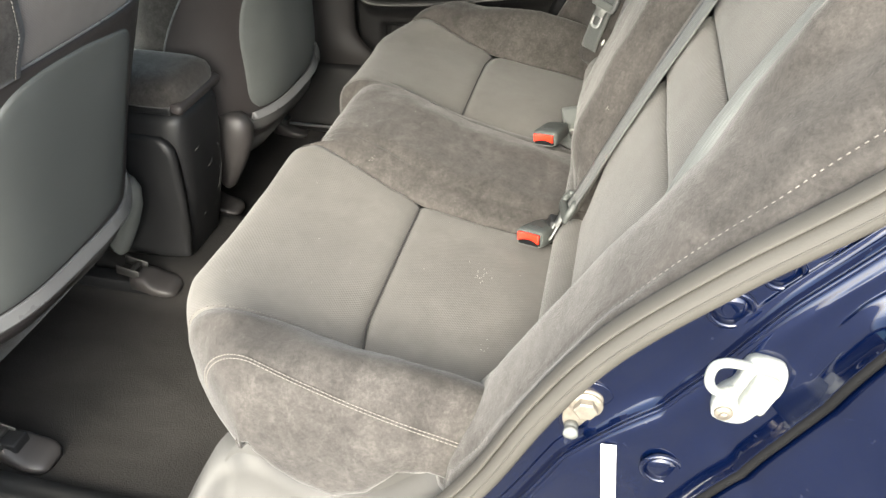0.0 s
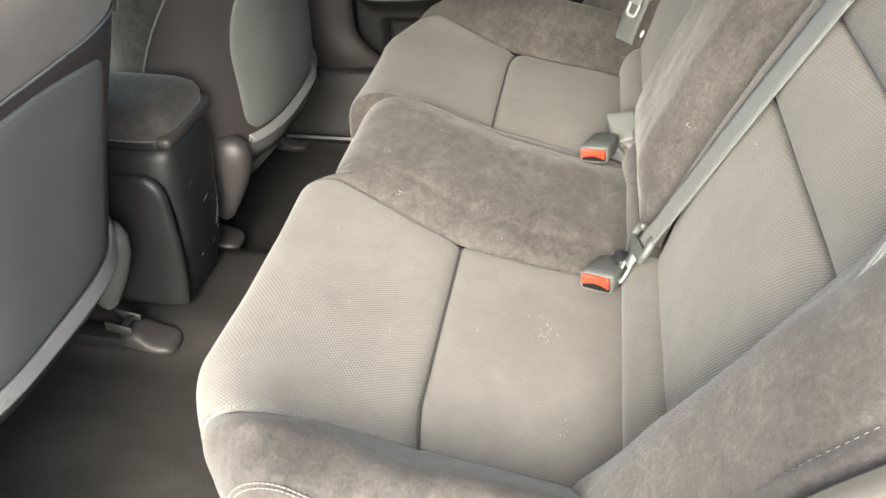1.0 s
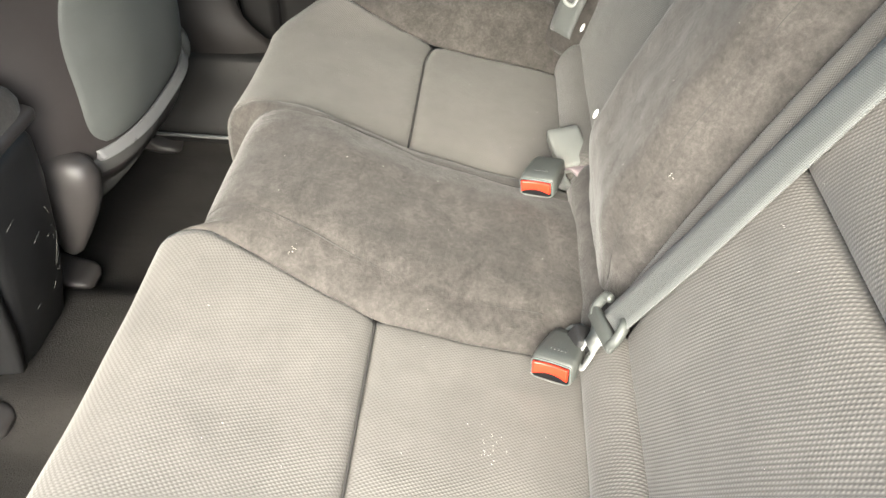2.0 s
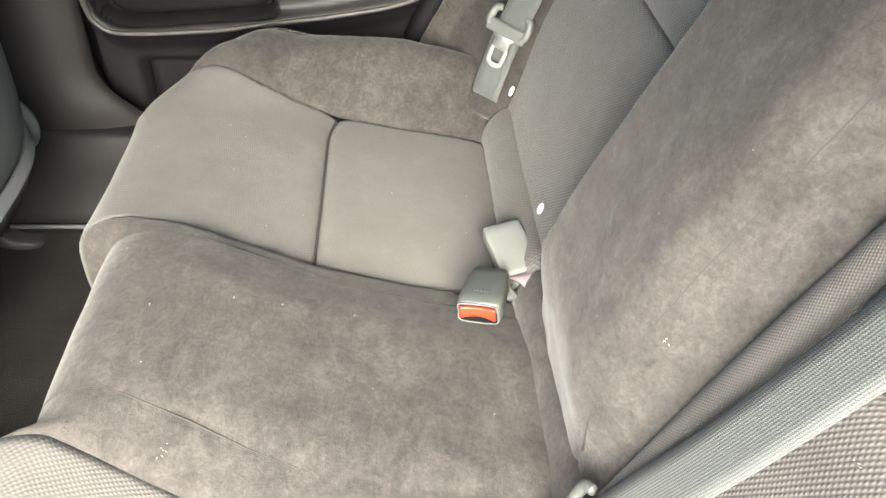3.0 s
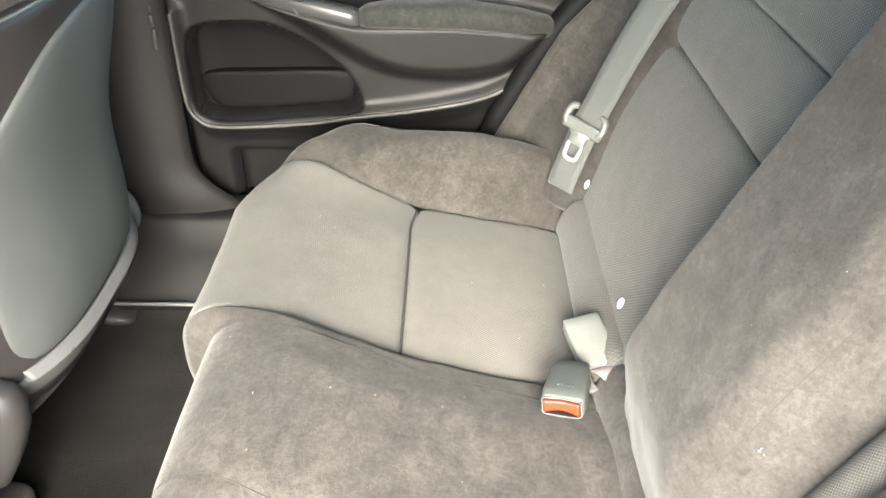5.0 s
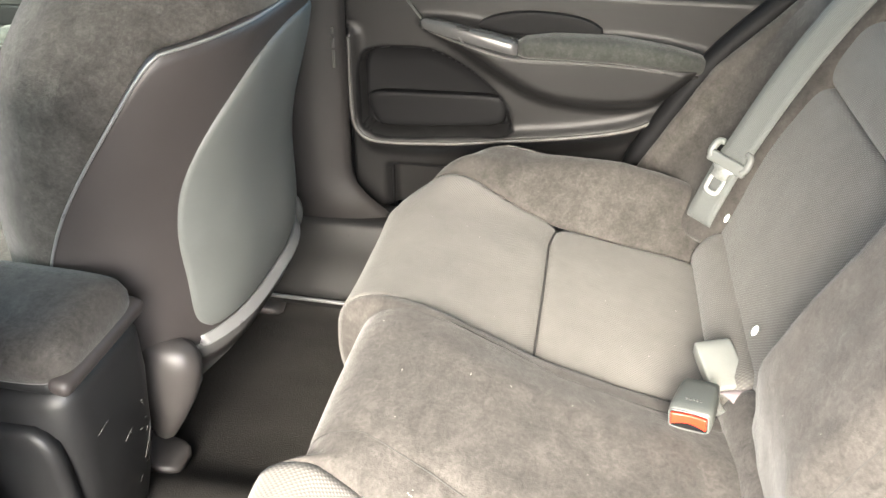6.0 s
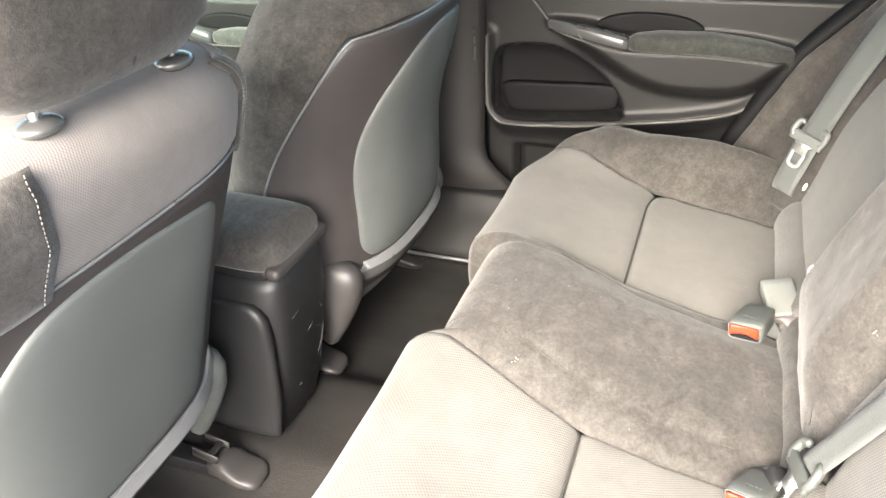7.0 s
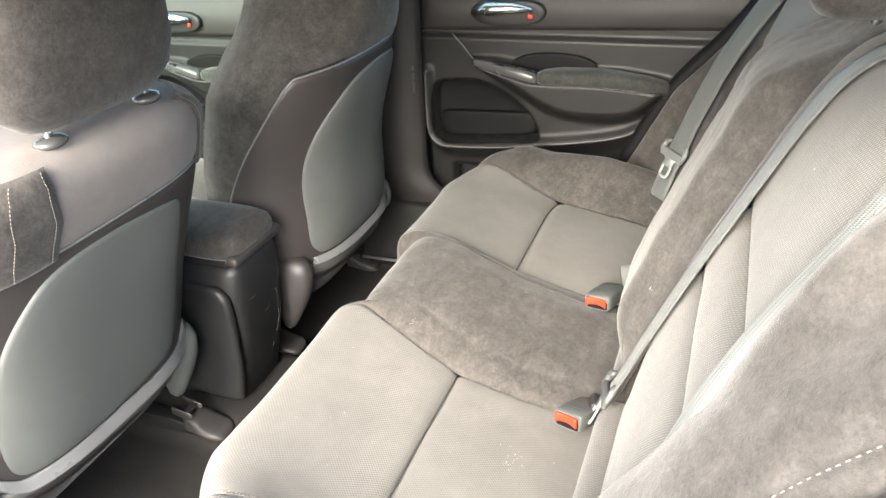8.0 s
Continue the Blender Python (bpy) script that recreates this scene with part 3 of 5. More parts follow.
for y in np.linspace(-0.55, 0.55, 25):
    pts = []
    for s in np.linspace(0, S_END, 30):
        pts.append(on_cushion(s, float(y), -0.026, 0.065 if -0.17 < y < 0.23 else 0.0))
    pts += [(-0.40, float(y), 0.27), (-0.05, float(y), 0.27)]
    rings.append(pts)
part("foam_body", loft(rings), dark_plastic, cushion, "dark padded body under the covers")


# ---- rear backrest ----
BP = Profile([(-0.012, 0.555), (0.004, 0.595), (0.02, 0.635), (0.06, 0.745), (0.10, 0.845), (0.14, 0.935), (0.182, 1.03), (0.205, 1.075), (0.23, 1.11), (0.262, 1.13), (0.31, 1.14), (0.37, 1.135)], 1)
B_END = BP.length
B_START, B_LOW, B_MID = BP.where(1, 0.574), BP.where(1, 0.845), BP.where(1, 0.935)
backrest = thing("rear_bench_seat_upper", (0.2, 0.0, 0.55), "grey ribbed cloth and suede rear bench backrest", "car seat")


def on_back(s, y, h):
    x, z, nx, nz = BP.at(s)
    return x + nx * h, y, z + nz * h


def back_panel(s0, s1, ya, yb, puff, nu, nv):
    def place(u, v):
        s, y = s0 + (s1 - s0) * u, ya + (yb - ya) * v
        w = abs(yb - ya)
        h = puff * math.sin(math.pi * u) ** 0.5 * (0.6 + 0.4 * math.sin(math.pi * v)) + wrinkle(s + 5, y, 0.0012)
        h += groove(u * (s1 - s0), 0.011, 0.009) + groove((1 - u) * (s1 - s0), 0.011, 0.009) + groove(v * w, 0.008, 0.008) + groove((1 - v) * w, 0.008, 0.008)
        low = 1 - smooth(0.02, 0.22, s)
        return on_back(s, y, h + (-0.016 * low if ya < 0 else -0.010 * low))
    return sheet(place, nu, nv, (s1 - s0, abs(yb - ya)), 0.014, core=(0.35, (ya + yb) / 2, 0.75))


for ya, yb in ((-0.158, -0.545), (0.105, 0.535)):
    for s0, s1 in ((B_START, B_LOW), (B_LOW, B_MID), (B_MID, B_END)):
        part("cloth_panel", back_panel(s0, s1, ya, yb, 0.008, 40, 36), cloth_back, backrest, "grey ribbed cloth panel")


def back_centre(u, v):
    s = 0.01 + (B_END - 0.01) * u
    y = -0.142 + 0.262 * v + 0.01 * (1 - smooth(0.0, 0.12, s)) * (v - 0.5)
    plateau = smooth(0.0, 0.30, v) ** 0.8 * smooth(0.0, 0.16, 1 - v) ** 0.6
    end = smooth(0.0, 0.15, s) ** 0.8 * (1 - 0.9 * smooth(0.50, 0.61, s))
    h = -0.014 * (1 - end) + 0.004 + 0.050 * plateau * end + groove(abs(y + 0.097), 0.003, 0.003) + wrinkle(s + 9, y, 0.003)
    h += groove((1 - v) * 0.26, 0.006, 0.004)
    return on_back(s, y, h)


part("centre_panel", sheet(back_centre, 90, 50, (0.8, 0.27), 0.014, core=(0.35, 0, 0.75)), suede, backrest, "dark grey brushed suede centre section")


for v, lift in ((0.172, 0.001), (0.975, 0.002)):
    line = [Vector(back_centre(float(u), v)) + Vector((-lift, 0, 0.0)) for u in np.linspace(0.06, 0.97, 90)]
    part("centre_seam", tube(line, 0.0008 if v < 0.5 else 0.0016, 5), thread_dark if v < 0.5 else suede, backrest, "fine sewn seam" if v < 0.5 else "rounded sewn edge")


def back_roll(u, v):
    s, a = 0.02 + (B_END - 0.02) * u, math.pi * v
    return on_back(s, -0.157 - 0.017 * math.cos(a), 0.001 + 0.010 * math.sin(a))


part("edge_roll", sheet(back_roll, 90, 12, (0.8, 0.05), 0.008, core=(0.35, -0.157, 0.75)), cloth_roll, backrest, "ribbed cloth edge roll")
for ya, yb in ((-0.16, -0.505), (0.155, 0.505), (-0.165, 0.16)):
    def low_roll(u, v, ya=ya, yb=yb):
        p = LOW_ROLL[int(round(u * 23))]
        y = ya + (yb - ya) * v
        end = smooth(0, 0.04, v) * smooth(0, 0.04, 1 - v)
        mid = abs(yb) < 0.2
        return p[0] + (0.003 if mid else 0.0), y, p[1] - (0.005 if mid else 0.0) - 0.012 * (1 - end)
    LOW_ROLL = spline([(-0.008, 0.510), (-0.021, 0.531), (-0.022, 0.556), (-0.012, 0.580), (0.004, 0.595), (0.021, 0.594), (0.034, 0.58)], 24)
    part("lower_roll", sheet(low_roll, 24, 40, (0.09, 0.35), 0.01, core=(0.03, (ya + yb) / 2, 0.54)), cloth_back if abs(yb) > 0.2 else suede, backrest, "ribbed cloth roll along the bottom" if abs(yb) > 0.2 else "suede roll along the bottom")
rings = []
for y in np.linspace(-0.64, 0.64, 12):
    rings.append([on_back(s, float(y), -0.025) for s in np.linspace(0, B_END, 20)] + [(0.385, float(y), 1.09), (0.36, float(y), 0.6), (0.05, float(y), 0.53)])
part("foam_body", loft(rings), dark_plastic, backrest, "dark padded body under the covers")
for y in (0.478, 0.208, -0.53):
    s = BP.where(1, 0.628)
    c = Vector(on_back(s, max(y, -0.49), 0.008 if y > 0 else 0.002))
    bm = bmesh.new()
    bmesh.ops.create_uvsphere(bm, u_segments=14, v_segments=8, radius=1)
    bmesh.ops.transform(bm, matrix=Matrix.Translation(c) @ pose(0, 0, 0, 0, -70, 0) @ Matrix.Diagonal((0.0075, 0.0062, 0.0025, 1)), verts=bm.verts)
    part("anchor_button", bm, white_plastic, backrest, "small white oval marker button")

rest = thing("rear_headrest", (0.26, 0.0, 1.14), "low dark suede headrest on top of the rear backrest", "headrest")
rings = []
for z, sy, sx, ox in ((1.126, 0.075, 0.030, 0.0), (1.131, 0.098, 0.046, 0.0), (1.148, 0.112, 0.054, -0.002), (1.19, 0.116, 0.056, 0.002), (1.235, 0.112, 0.050, 0.008), (1.255, 0.10, 0.038, 0.012), (1.262, 0.07, 0.022, 0.014)):
    rings.append([(0.228 + ox + math.copysign(abs(math.cos(t)) ** 0.7, math.cos(t)) * sx, 0.01 + math.copysign(abs(math.sin(t)) ** 0.6, math.sin(t)) * sy, z) for t in np.linspace(0, 2 * math.pi, 40, endpoint=False)])
part("pad", loft(rings), suede, rest, "dark grey suede pad")
for dy in (-0.06, 0.08):
    part("post", tube([(0.25, dy, 1.10), (0.248, dy, 1.13), (0.245, dy, 1.17)], 0.006, 10), chrome, rest, "short chrome post")

STRIP = [(-0.085, 0.575), (-0.05, 0.64), (0.0, 0.755), (0.052, 0.845), (0.125, 0.93), (0.195, 1.0), (0.28, 1.09), (0.36, 1.16)]


def strip_x(z):
    return float(np.interp(z, [q[1] for q in STRIP], [q[0] for q in STRIP]))


def side_bolster(side):
    dx = -0.0 if side < 0 else 0.045
    zs = [0.515, 0.57, 0.627, 0.69, 0.752, 0.83, 0.916, 1.009, 1.076, 1.15]
    xs = [-0.135, -0.105, -0.070, -0.036, -0.002, 0.042, 0.094, 0.158, 0.208, 0.26]

    @functools.lru_cache(None)
    def section(z):
        cx = float(np.interp(z, zs, xs)) + dx * (1 - smooth(0.75, 0.93, z)) + (0.006 if side < 0 else 0.0)
        fx = BP.at(BP.where(1, z))[0]
        sx = max(strip_x(z) + 0.005, cx - 0.012) if side < 0 else float(np.interp(z, [0.53, 0.62, 0.70, 0.794, 0.92, 0.99, 1.1, 1.2], [-0.15, -0.11, -0.07, -0.02, 0.092, 0.13, 0.22, 0.30]))
        sec = spline([(0.488, fx + 0.03), (0.498, fx + 0.0), (0.515, min(cx + 0.030, fx - 0.012)), (0.545, min(cx + 0.008, fx - 0.018)), (0.58, cx), (0.62, cx * 0.8 + sx * 0.2 - 0.002), (0.655, (cx + sx) / 2), (0.680, sx), (0.687, sx + 0.03)], 50)
        return sec

    def place(u, v):
        z = 0.53 + 0.62 * u
        sec = section(z)
        i = v * 49
        y, x = float(np.interp(i, range(50), sec[:, 0])), float(np.interp(i, range(50), sec[:, 1]))
        x += 0.10 * (1 - smooth(0.0, 0.10, u)) ** 2 * smooth(0.60, 0.5, y) - groove(abs(y - 0.66), 0.004, 0.004) + wrinkle(z, y + side, 0.003)
        return x, side * y, z

    ob = thing("side_bolster", (0.1, side * 0.6, 0.53), "dark grey suede side bolster beside the door opening", "seat bolster", "rear seat side bolsters")
    part("cover", sheet(place, 70, 46, (0.75, 0.28), 0.014, core=(0.3, side * 0.58, 0.8)), suede, ob, "brushed suede with a stitched seam")
    line = []
    for u in np.linspace(0.03, 0.98, 80):
        v0 = np.interp(0.66, section(0.53 + 0.62 * float(u))[:, 0], np.linspace(0, 1, 50))
        x, y, z = place(float(u), float(v0))
        line.append((x - 0.001, y - side * -0.0015, z))
    part("stitching", stitches(line, 0.003, 0.0035, 0.0006), thread, ob, "pale thread stitching")
    return ob


side_bolster(-1)
side_bolster(1)


# ---- seat belts ----
def strap(name, points, across, label, mat=None, width=0.047):
    ob = thing(name, points[-1], label, "seat belt")
    part("webbing", ribbon(points, across, width), mat or belt, ob)
    return ob


belt_line = [on_back(BP.where(1, z), y, 0.015) for z, y in ((1.13, -0.222), (1.105, -0.220), (1.06, -0.218), (1.0, -0.214), (0.93, -0.210), (0.84, -0.206), (0.74, -0.196), (0.66, -0.182))]
centre_belt = strap("centre_seat_belt", [(0.40, -0.225, 1.13), (0.32, -0.215, 1.152)] + belt_line + [(-0.004, -0.175, 0.617)],
                    lambda k: (0.05 + 0.1 * k, -1.0 + 0.2 * k, 0.05 + 0.2 * k), "grey woven centre seat belt drawn down across the backrest")
right_belt = strap("right_seat_belt", [(0.20, 0.50, 1.12), (0.16, 0.50, 1.05), (0.092, 0.505, 0.93), (0.050, 0.515, 0.83), (0.016, 0.523, 0.73), (0.007, 0.5255, 0.705), (-0.008, 0.523, 0.655), (-0.0215, 0.520, 0.604), (-0.016, 0.530, 0.588), (0.008, 0.553, 0.572)],
                   lambda k: (0.7, -0.7, -0.1), "grey woven outer seat belt hanging with its metal latch plate")
left_belt = strap("left_seat_belt", [(0.26, -0.49, 1.15), (0.207, -0.518, 1.07), (0.175, -0.525, 1.015), (0.150, -0.535, 0.97), (0.125, -0.55, 0.92), (0.09, -0.565, 0.82), (0.05, -0.57, 0.68)],
                  lambda k: (0.75, -0.57, -0.26), "grey woven outer seat belt hanging beside the bolster")


def basis(at, right, down):
    """A pose with x along right, y along down, and z towards the viewer's side."""
    x = Vector(right).normalized()
    y = (Vector(down) - Vector(down).dot(x) * x).normalized()
    z = x.cross(y)
    m = Matrix((x, y, z)).transposed().to_4x4()
    m.translation = at
    return m


def moved(bm, m):
    bmesh.ops.transform(bm, matrix=m, verts=bm.verts)
    return bm


def latch_plate(m, parent, mat):
    """The plastic-covered slot bar and the metal tongue of a belt."""
    meshes = [block((0, 0.008, 0), (0.068, 0.019, 0.009), 0.004)]
    for k in (-1, 1):
        meshes.append(tube([(k * 0.027, 0.010, 0), (k * 0.0315, 0.004, 0), (k * 0.0315, -0.006, 0.002), (k * 0.0285, -0.0145, 0.004), (k * 0.020, -0.017, 0.006)], [0.0056] * 16 + [0.0054, 0.0052, 0.005, 0.0045], 10, 20))
    cover = part("latch_cover", moved(join(*meshes), m), mat, parent, "plastic latch cover with the belt slot")
    stem = [(-0.021, 0.014), (-0.013, 0.022), (-0.0125, 0.034), (0.0125, 0.034), (0.013, 0.022), (0.021, 0.014)]
    tip = closed_spline([(-0.0105, 0.033), (-0.0112, 0.045), (-0.0095, 0.055), (0.0, 0.058), (0.0095, 0.055), (0.0112, 0.045), (0.0105, 0.033), (0.0, 0.032)], 40)
    drop = lambda y: -0.001 - 0.12 * (y - 0.012)
    t = join(tube([(x, y, drop(y)) for x, y in tip] + [(tip[0][0], tip[0][1], drop(tip[0][1]))], 0.0036, 8, squash=0.5), loft([[(x, y, drop(y) + dz) for x, y in stem] for dz in (-0.0018, 0.0018)]))
    part("tongue", moved(t, m), latch_metal, cover, "metal latch tongue with a square hole")


latch_plate(basis((0.003, 0.5215, 0.710), (0.72, -0.68, -0.12), (-0.30, -0.04, -0.95)), right_belt, latch_plastic)
latch_plate(basis((-0.008, -0.172, 0.616), (0.15, -0.85, 0.2), (-0.3, 0.1, -0.95)), centre_belt, buckle_dark)
part("latch_socket", block((-0.026, -0.158, 0.566), (0.022, 0.03, 0.03), 0.005, (0, 20, 10)), dark_plastic, centre_belt, "dark socket that holds the tongue")


def buckle(name, m, red, label, root):
    ob = thing(name, m.translation, label, "seat belt buckle", "seat belt buckles")
    rings = []
    sizes = ((-0.036, 0.034, 0.016), (-0.033, 0.040, 0.022), (-0.02, 0.045, 0.026), (0.02, 0.048, 0.029), (0.031, 0.047, 0.027), (0.034, 0.043, 0.023))
    if not red:
        sizes = ((-0.037, 0.040, 0.014), (-0.036, 0.044, 0.018), (-0.032, 0.046, 0.021), (0.02, 0.047, 0.024), (0.033, 0.046, 0.022), (0.036, 0.043, 0.017), (0.037, 0.038, 0.012))
    for y, w, h in sizes:
        ring = []
        for t in np.linspace(0, 2 * math.pi, 28, endpoint=False):
            c, s = math.cos(t), math.sin(t)
            q = 0.35 if red else 0.2
            ring.append((math.copysign(abs(c) ** q, c) * w / 2, y, math.copysign(abs(s) ** q, s) * h / 2))
        rings.append(ring)
    shell = part("housing", moved(loft(rings), m), buckle_dark if red else buckle_plastic, ob, "dark grey plastic housing" if red else "grey plastic housing lying face down")
    if red:
        edge = [(-0.0205, 0.0355, 0.010), (-0.0212, 0.0355, 0.0), (-0.020, 0.0355, -0.0105), (0.0, 0.0355, -0.0125), (0.020, 0.0355, -0.0105), (0.0212, 0.0355, 0.0), (0.0205, 0.0355, 0.010), (0.0, 0.0355, 0.0115), (-0.0205, 0.0355, 0.010)]
        part("rim", moved(tube(edge, 0.0008, 6, 60), m), panel_plastic, shell, "thin pale rim")
        part("slot", moved(block((0, 0.0345, -0.0055), (0.039, 0.003, 0.012), 0.0012), m), rubber, shell, "dark latch slot")

        def press(u, v):
            x, z = -0.0195 + 0.039 * u, -0.0045 + 0.0140 * v
            return x, 0.0372 - 0.0022 * math.sin(math.pi * u), z + 0.0035 * math.sin(math.pi * u) * (1 - v)
        part("release_button", moved(sheet(press, 16, 8, (0.037, 0.013), 0.004), m), red_plastic, shell, "red release button")
        for k in range(5):
            part("mark", moved(block((-0.008 + 0.004 * k, 0.014, 0.0144), (0.0022, 0.0035, 0.0006), 0.0002, segments=1), m), handle_plastic, shell)
    a = m @ Vector((0, -0.032, 0))
    w = m.to_3x3() @ Vector((1, 0, 0))
    mid = (a + Vector(root)) / 2 + Vector((-0.004, 0, (0.010 if m.translation.y < 0 else -0.006) if red else 0.009))
    part("strap", ribbon([a, mid, Vector(root)], lambda k: w, 0.034, 0.003, 16), belt_mauve if not red else belt, ob, "short woven strap")
    return ob


def lying(at, towards, tilt=0.0, bank=0.0):
    """A pose that lies on the cushion with y towards a plan direction."""
    yaw = math.degrees(math.atan2(towards[1], towards[0])) - 90
    return pose(*at, 0, 0, yaw) @ pose(0, 0, 0, tilt, bank, 0)


buckle("seat_belt_buckle", lying((-0.045, -0.172, 0.560), (-0.38, -0.92), 14, 8), True, "dark seat belt buckle with red button lying on the cushion", (0.01, -0.12, 0.55))
buckle("seat_belt_buckle", lying((-0.060, 0.112, 0.590), (-0.30, -0.95), 6, 8), True, "dark seat belt buckle with red button lying on the suede centre", (-0.01, 0.150, 0.540))
buckle("seat_belt_buckle", lying((-0.021, 0.195, 0.578), (-0.24, 1.0), 12, -8), False, "grey seat belt buckle lying face down on the cushion", (0.012, 0.138, 0.570))


# ---- front seats ----
collar_plastic = moulded_plastic("collar_plastic", (0.045, 0.045, 0.044), 0.16, 0.7)
steel_dark = worn_metal("dark_steel", (0.07, 0.068, 0.065), 0.4, 0.7)
recliner_plastic = moulded_plastic("recliner_plastic", (0.034, 0.031, 0.030), 0.45, 0.45)


def front_seat(yc, x0, lean, z_lo, outline, z_shell, z_top, half, square, bow, head, label):
    ob = thing("front_seat", (x0 - 0.25, yc, 0.24), label, "car seat", "front seats")
    depth = 0.20

    def wide(z):
        base = half * (0.93 + 0.07 * smooth(0.40, 0.6, z))
        if yc < 0:
            return base - 0.03 * half * smooth(z_shell - 0.05, z_top, z) + 0.038 * smooth(0.68, 0.95, z)
        return base - 0.105 * smooth(0.895, 1.08, z)

    def mid(z):
        return yc if yc < 0 else yc + 0.062 * smooth(0.895, 1.03, z)

    def spine(z):
        return x0 + lean * (z - 0.53) - bow * math.sin(math.pi * min(1.0, max(0.0, (z - 0.56) / 0.36))) ** 2

    def rear(a, z, lift=0.0):
        """Place on the back, a across in metres from the seat's middle."""
        w = wide(z)
        q = min(1.0, abs(a) / w)
        x = spine(z) - depth + depth * (1 - q ** square) ** 0.5
        return x + lift, yc + a, z

    def wrap(k, z, lift=0.0, plain=False):
        """k from -1 to 1 round the back from one side's front edge to the other's."""
        t = k * math.pi / 2
        w = (wide(0.88) if plain and yc > 0 else wide(z)) + lift
        s = math.sin(t)
        a = math.copysign(abs(s) ** (2 / square), s) * w
        x = spine(z) - depth + (depth + lift) * (1 - min(1, abs(a) / w) ** square) ** 0.5
        return x, (yc if plain else mid(z)) + a, z

    def shell_place(u, v):
        k = 2 * u - 1
        top = z_shell - (0.14 * max(0.0, (abs(k) - 0.62) / 0.38) ** 1.8 if yc < 0 else 0.03 * k * k + 0.33 * max(0.0, (abs(k) - 0.50) / 0.50) ** 1.5)
        z = 0.47 + (top - 0.47) * v
        return wrap(k, z, 0.0, True)

    part("back_shell", sheet(shell_place, 70, 30, (0.8, 0.5), 0.012), shell_plastic, ob, "dark grey moulded plastic back shell")
    edge = [shell_place(u, 1.0) for u in np.linspace(0, 1, 70)]
    # edge tube is paler than the shell: its highlight is put into the colour
    part("shell_edge", tube(edge, 0.0018, 6), gloss_plastic, ob, "thin edge of the shell, made pale as its highlight")
    outline = closed_spline(outline, 110)
    part("back_panel", shield(outline, rear, 0.005, 9, 0.006), panel_plastic, ob, "flat grey plastic map panel")

    def strip_band(u, v):
        a = -0.212 + 0.424 * u if yc < 0 else -0.178 + 0.39 * u
        up = 0.03 * max(0.0, (abs(a) - 0.175) / 0.037) ** 1.6
        z = z_lo - 0.030 + (0.028 if yc < 0 else 0.019) * v + up + (0.0 if yc < 0 else 0.009)
        return rear(a, z, 0.003 + 0.017 * (1 - v) * smooth(0, 0.2, v) + 0.002 * v)
    part("lower_strip", sheet(strip_band, 60, 12, (0.42, 0.03), 0.012), gloss_plastic, ob, "broad pale grey lower edge strip")

    def skirt(u, v):
        a = -0.205 + 0.41 * u
        zt, zb = z_lo - 0.015, z_lo - 0.125 + 0.05 * smooth(-0.1, 0.2, a if yc > 0 else -a)
        z = zt + (zb - zt) * v
        x, y, _ = rear(a, max(z, 0.42), -0.004 - 0.05 * v * v)
        return x, y, z
    part("lower_skirt", sheet(skirt, 30, 12, (0.4, 0.12), 0.01), vinyl, ob, "grey vinyl skirt under the back shell")

    rings = []
    for z in np.r_[np.linspace(0.50, z_top - 0.09, 18), z_top - 0.06, z_top - 0.035, z_top - 0.015, z_top - 0.004, z_top]:
        over = max(0.0, (z - (z_top - 0.09)) / 0.09)
        shrink = 1 - 0.35 * over ** 3.5
        puff = 0.012 * smooth(z_shell - 0.03, z_shell + 0.02, z)
        ring = []
        for k in np.linspace(-1, 1, 41):
            x, y, _ = wrap(float(k), float(z), puff - 0.010)
            ring.append((x, y, float(z)))
        w = wide(z)
        xf = spine(z) - depth
        for k in np.linspace(1, -1, 24)[1:-1]:
            ring.append((xf - 0.09 * (1 - k ** 6) ** 0.5 + 0.03 * (1 - k * k), mid(z) + float(k) * (w + puff - 0.01), float(z)))
        c = np.array(ring).mean(0)
        rings.append([tuple(c + (np.array(q) - c) * shrink) for q in ring])
    bm = loft(rings)
    uv = bm.loops.layers.uv.new("UVMap")
    for f in bm.faces:
        for loop in f.loops:
            loop[uv].uv = (loop.vert.co.z, loop.vert.co.y)
    part("back_cushion", bm, front_cloth if yc < 0 else suede, ob, "grey ribbed cloth seat back" if yc < 0 else "grey suede seat back")
    if yc < 0:
        def wing(side):
            def place(u, v):
                z = z_shell - 0.008 + (z_top - 0.004 - z_shell) * u
                a = float(np.interp(z, [0.88, 0.915, 0.95, 1.0, 1.035], [0.105, 0.10, 0.09, 0.10, 0.125])) if side < 0 else 0.205
                k0 = 2 / math.pi * math.asin(min(1.0, a / wide(z)) ** (square / 2))
                k = side * (k0 + (1 - k0) * v)
                x, y, _ = wrap(k, z, 0.004 + 0.003 * math.sin(math.pi * min(1, v * 4)))
                shrink = 1 - 0.33 * max(0.0, (z - (z_top - 0.09)) / 0.09) ** 3.5
                cx = spine(z) - 0.5 * depth
                return cx + (x - cx) * shrink, yc + (y - yc) * shrink, z + 0.003 * (1 - shrink)
            return place
        for side in (-1, 1):
            w = part("side_panel", sheet(wing(side), 16, 40, (0.15, 0.2), 0.006, core=(x0 - 0.2, yc, 0.95)), suede, ob, "grey brushed suede side panel")
            for v in (0.02, 0.135):
                line = [Vector(wing(side)(u, v)) + Vector((0.002, 0, 0)) for u in np.linspace(0.02, 0.98, 24)]
                part("stitching", stitches(line, 0.003, 0.002, 0.0006), thread, w, "pale thread stitching")
    # seat cushion and its base
    rings = []
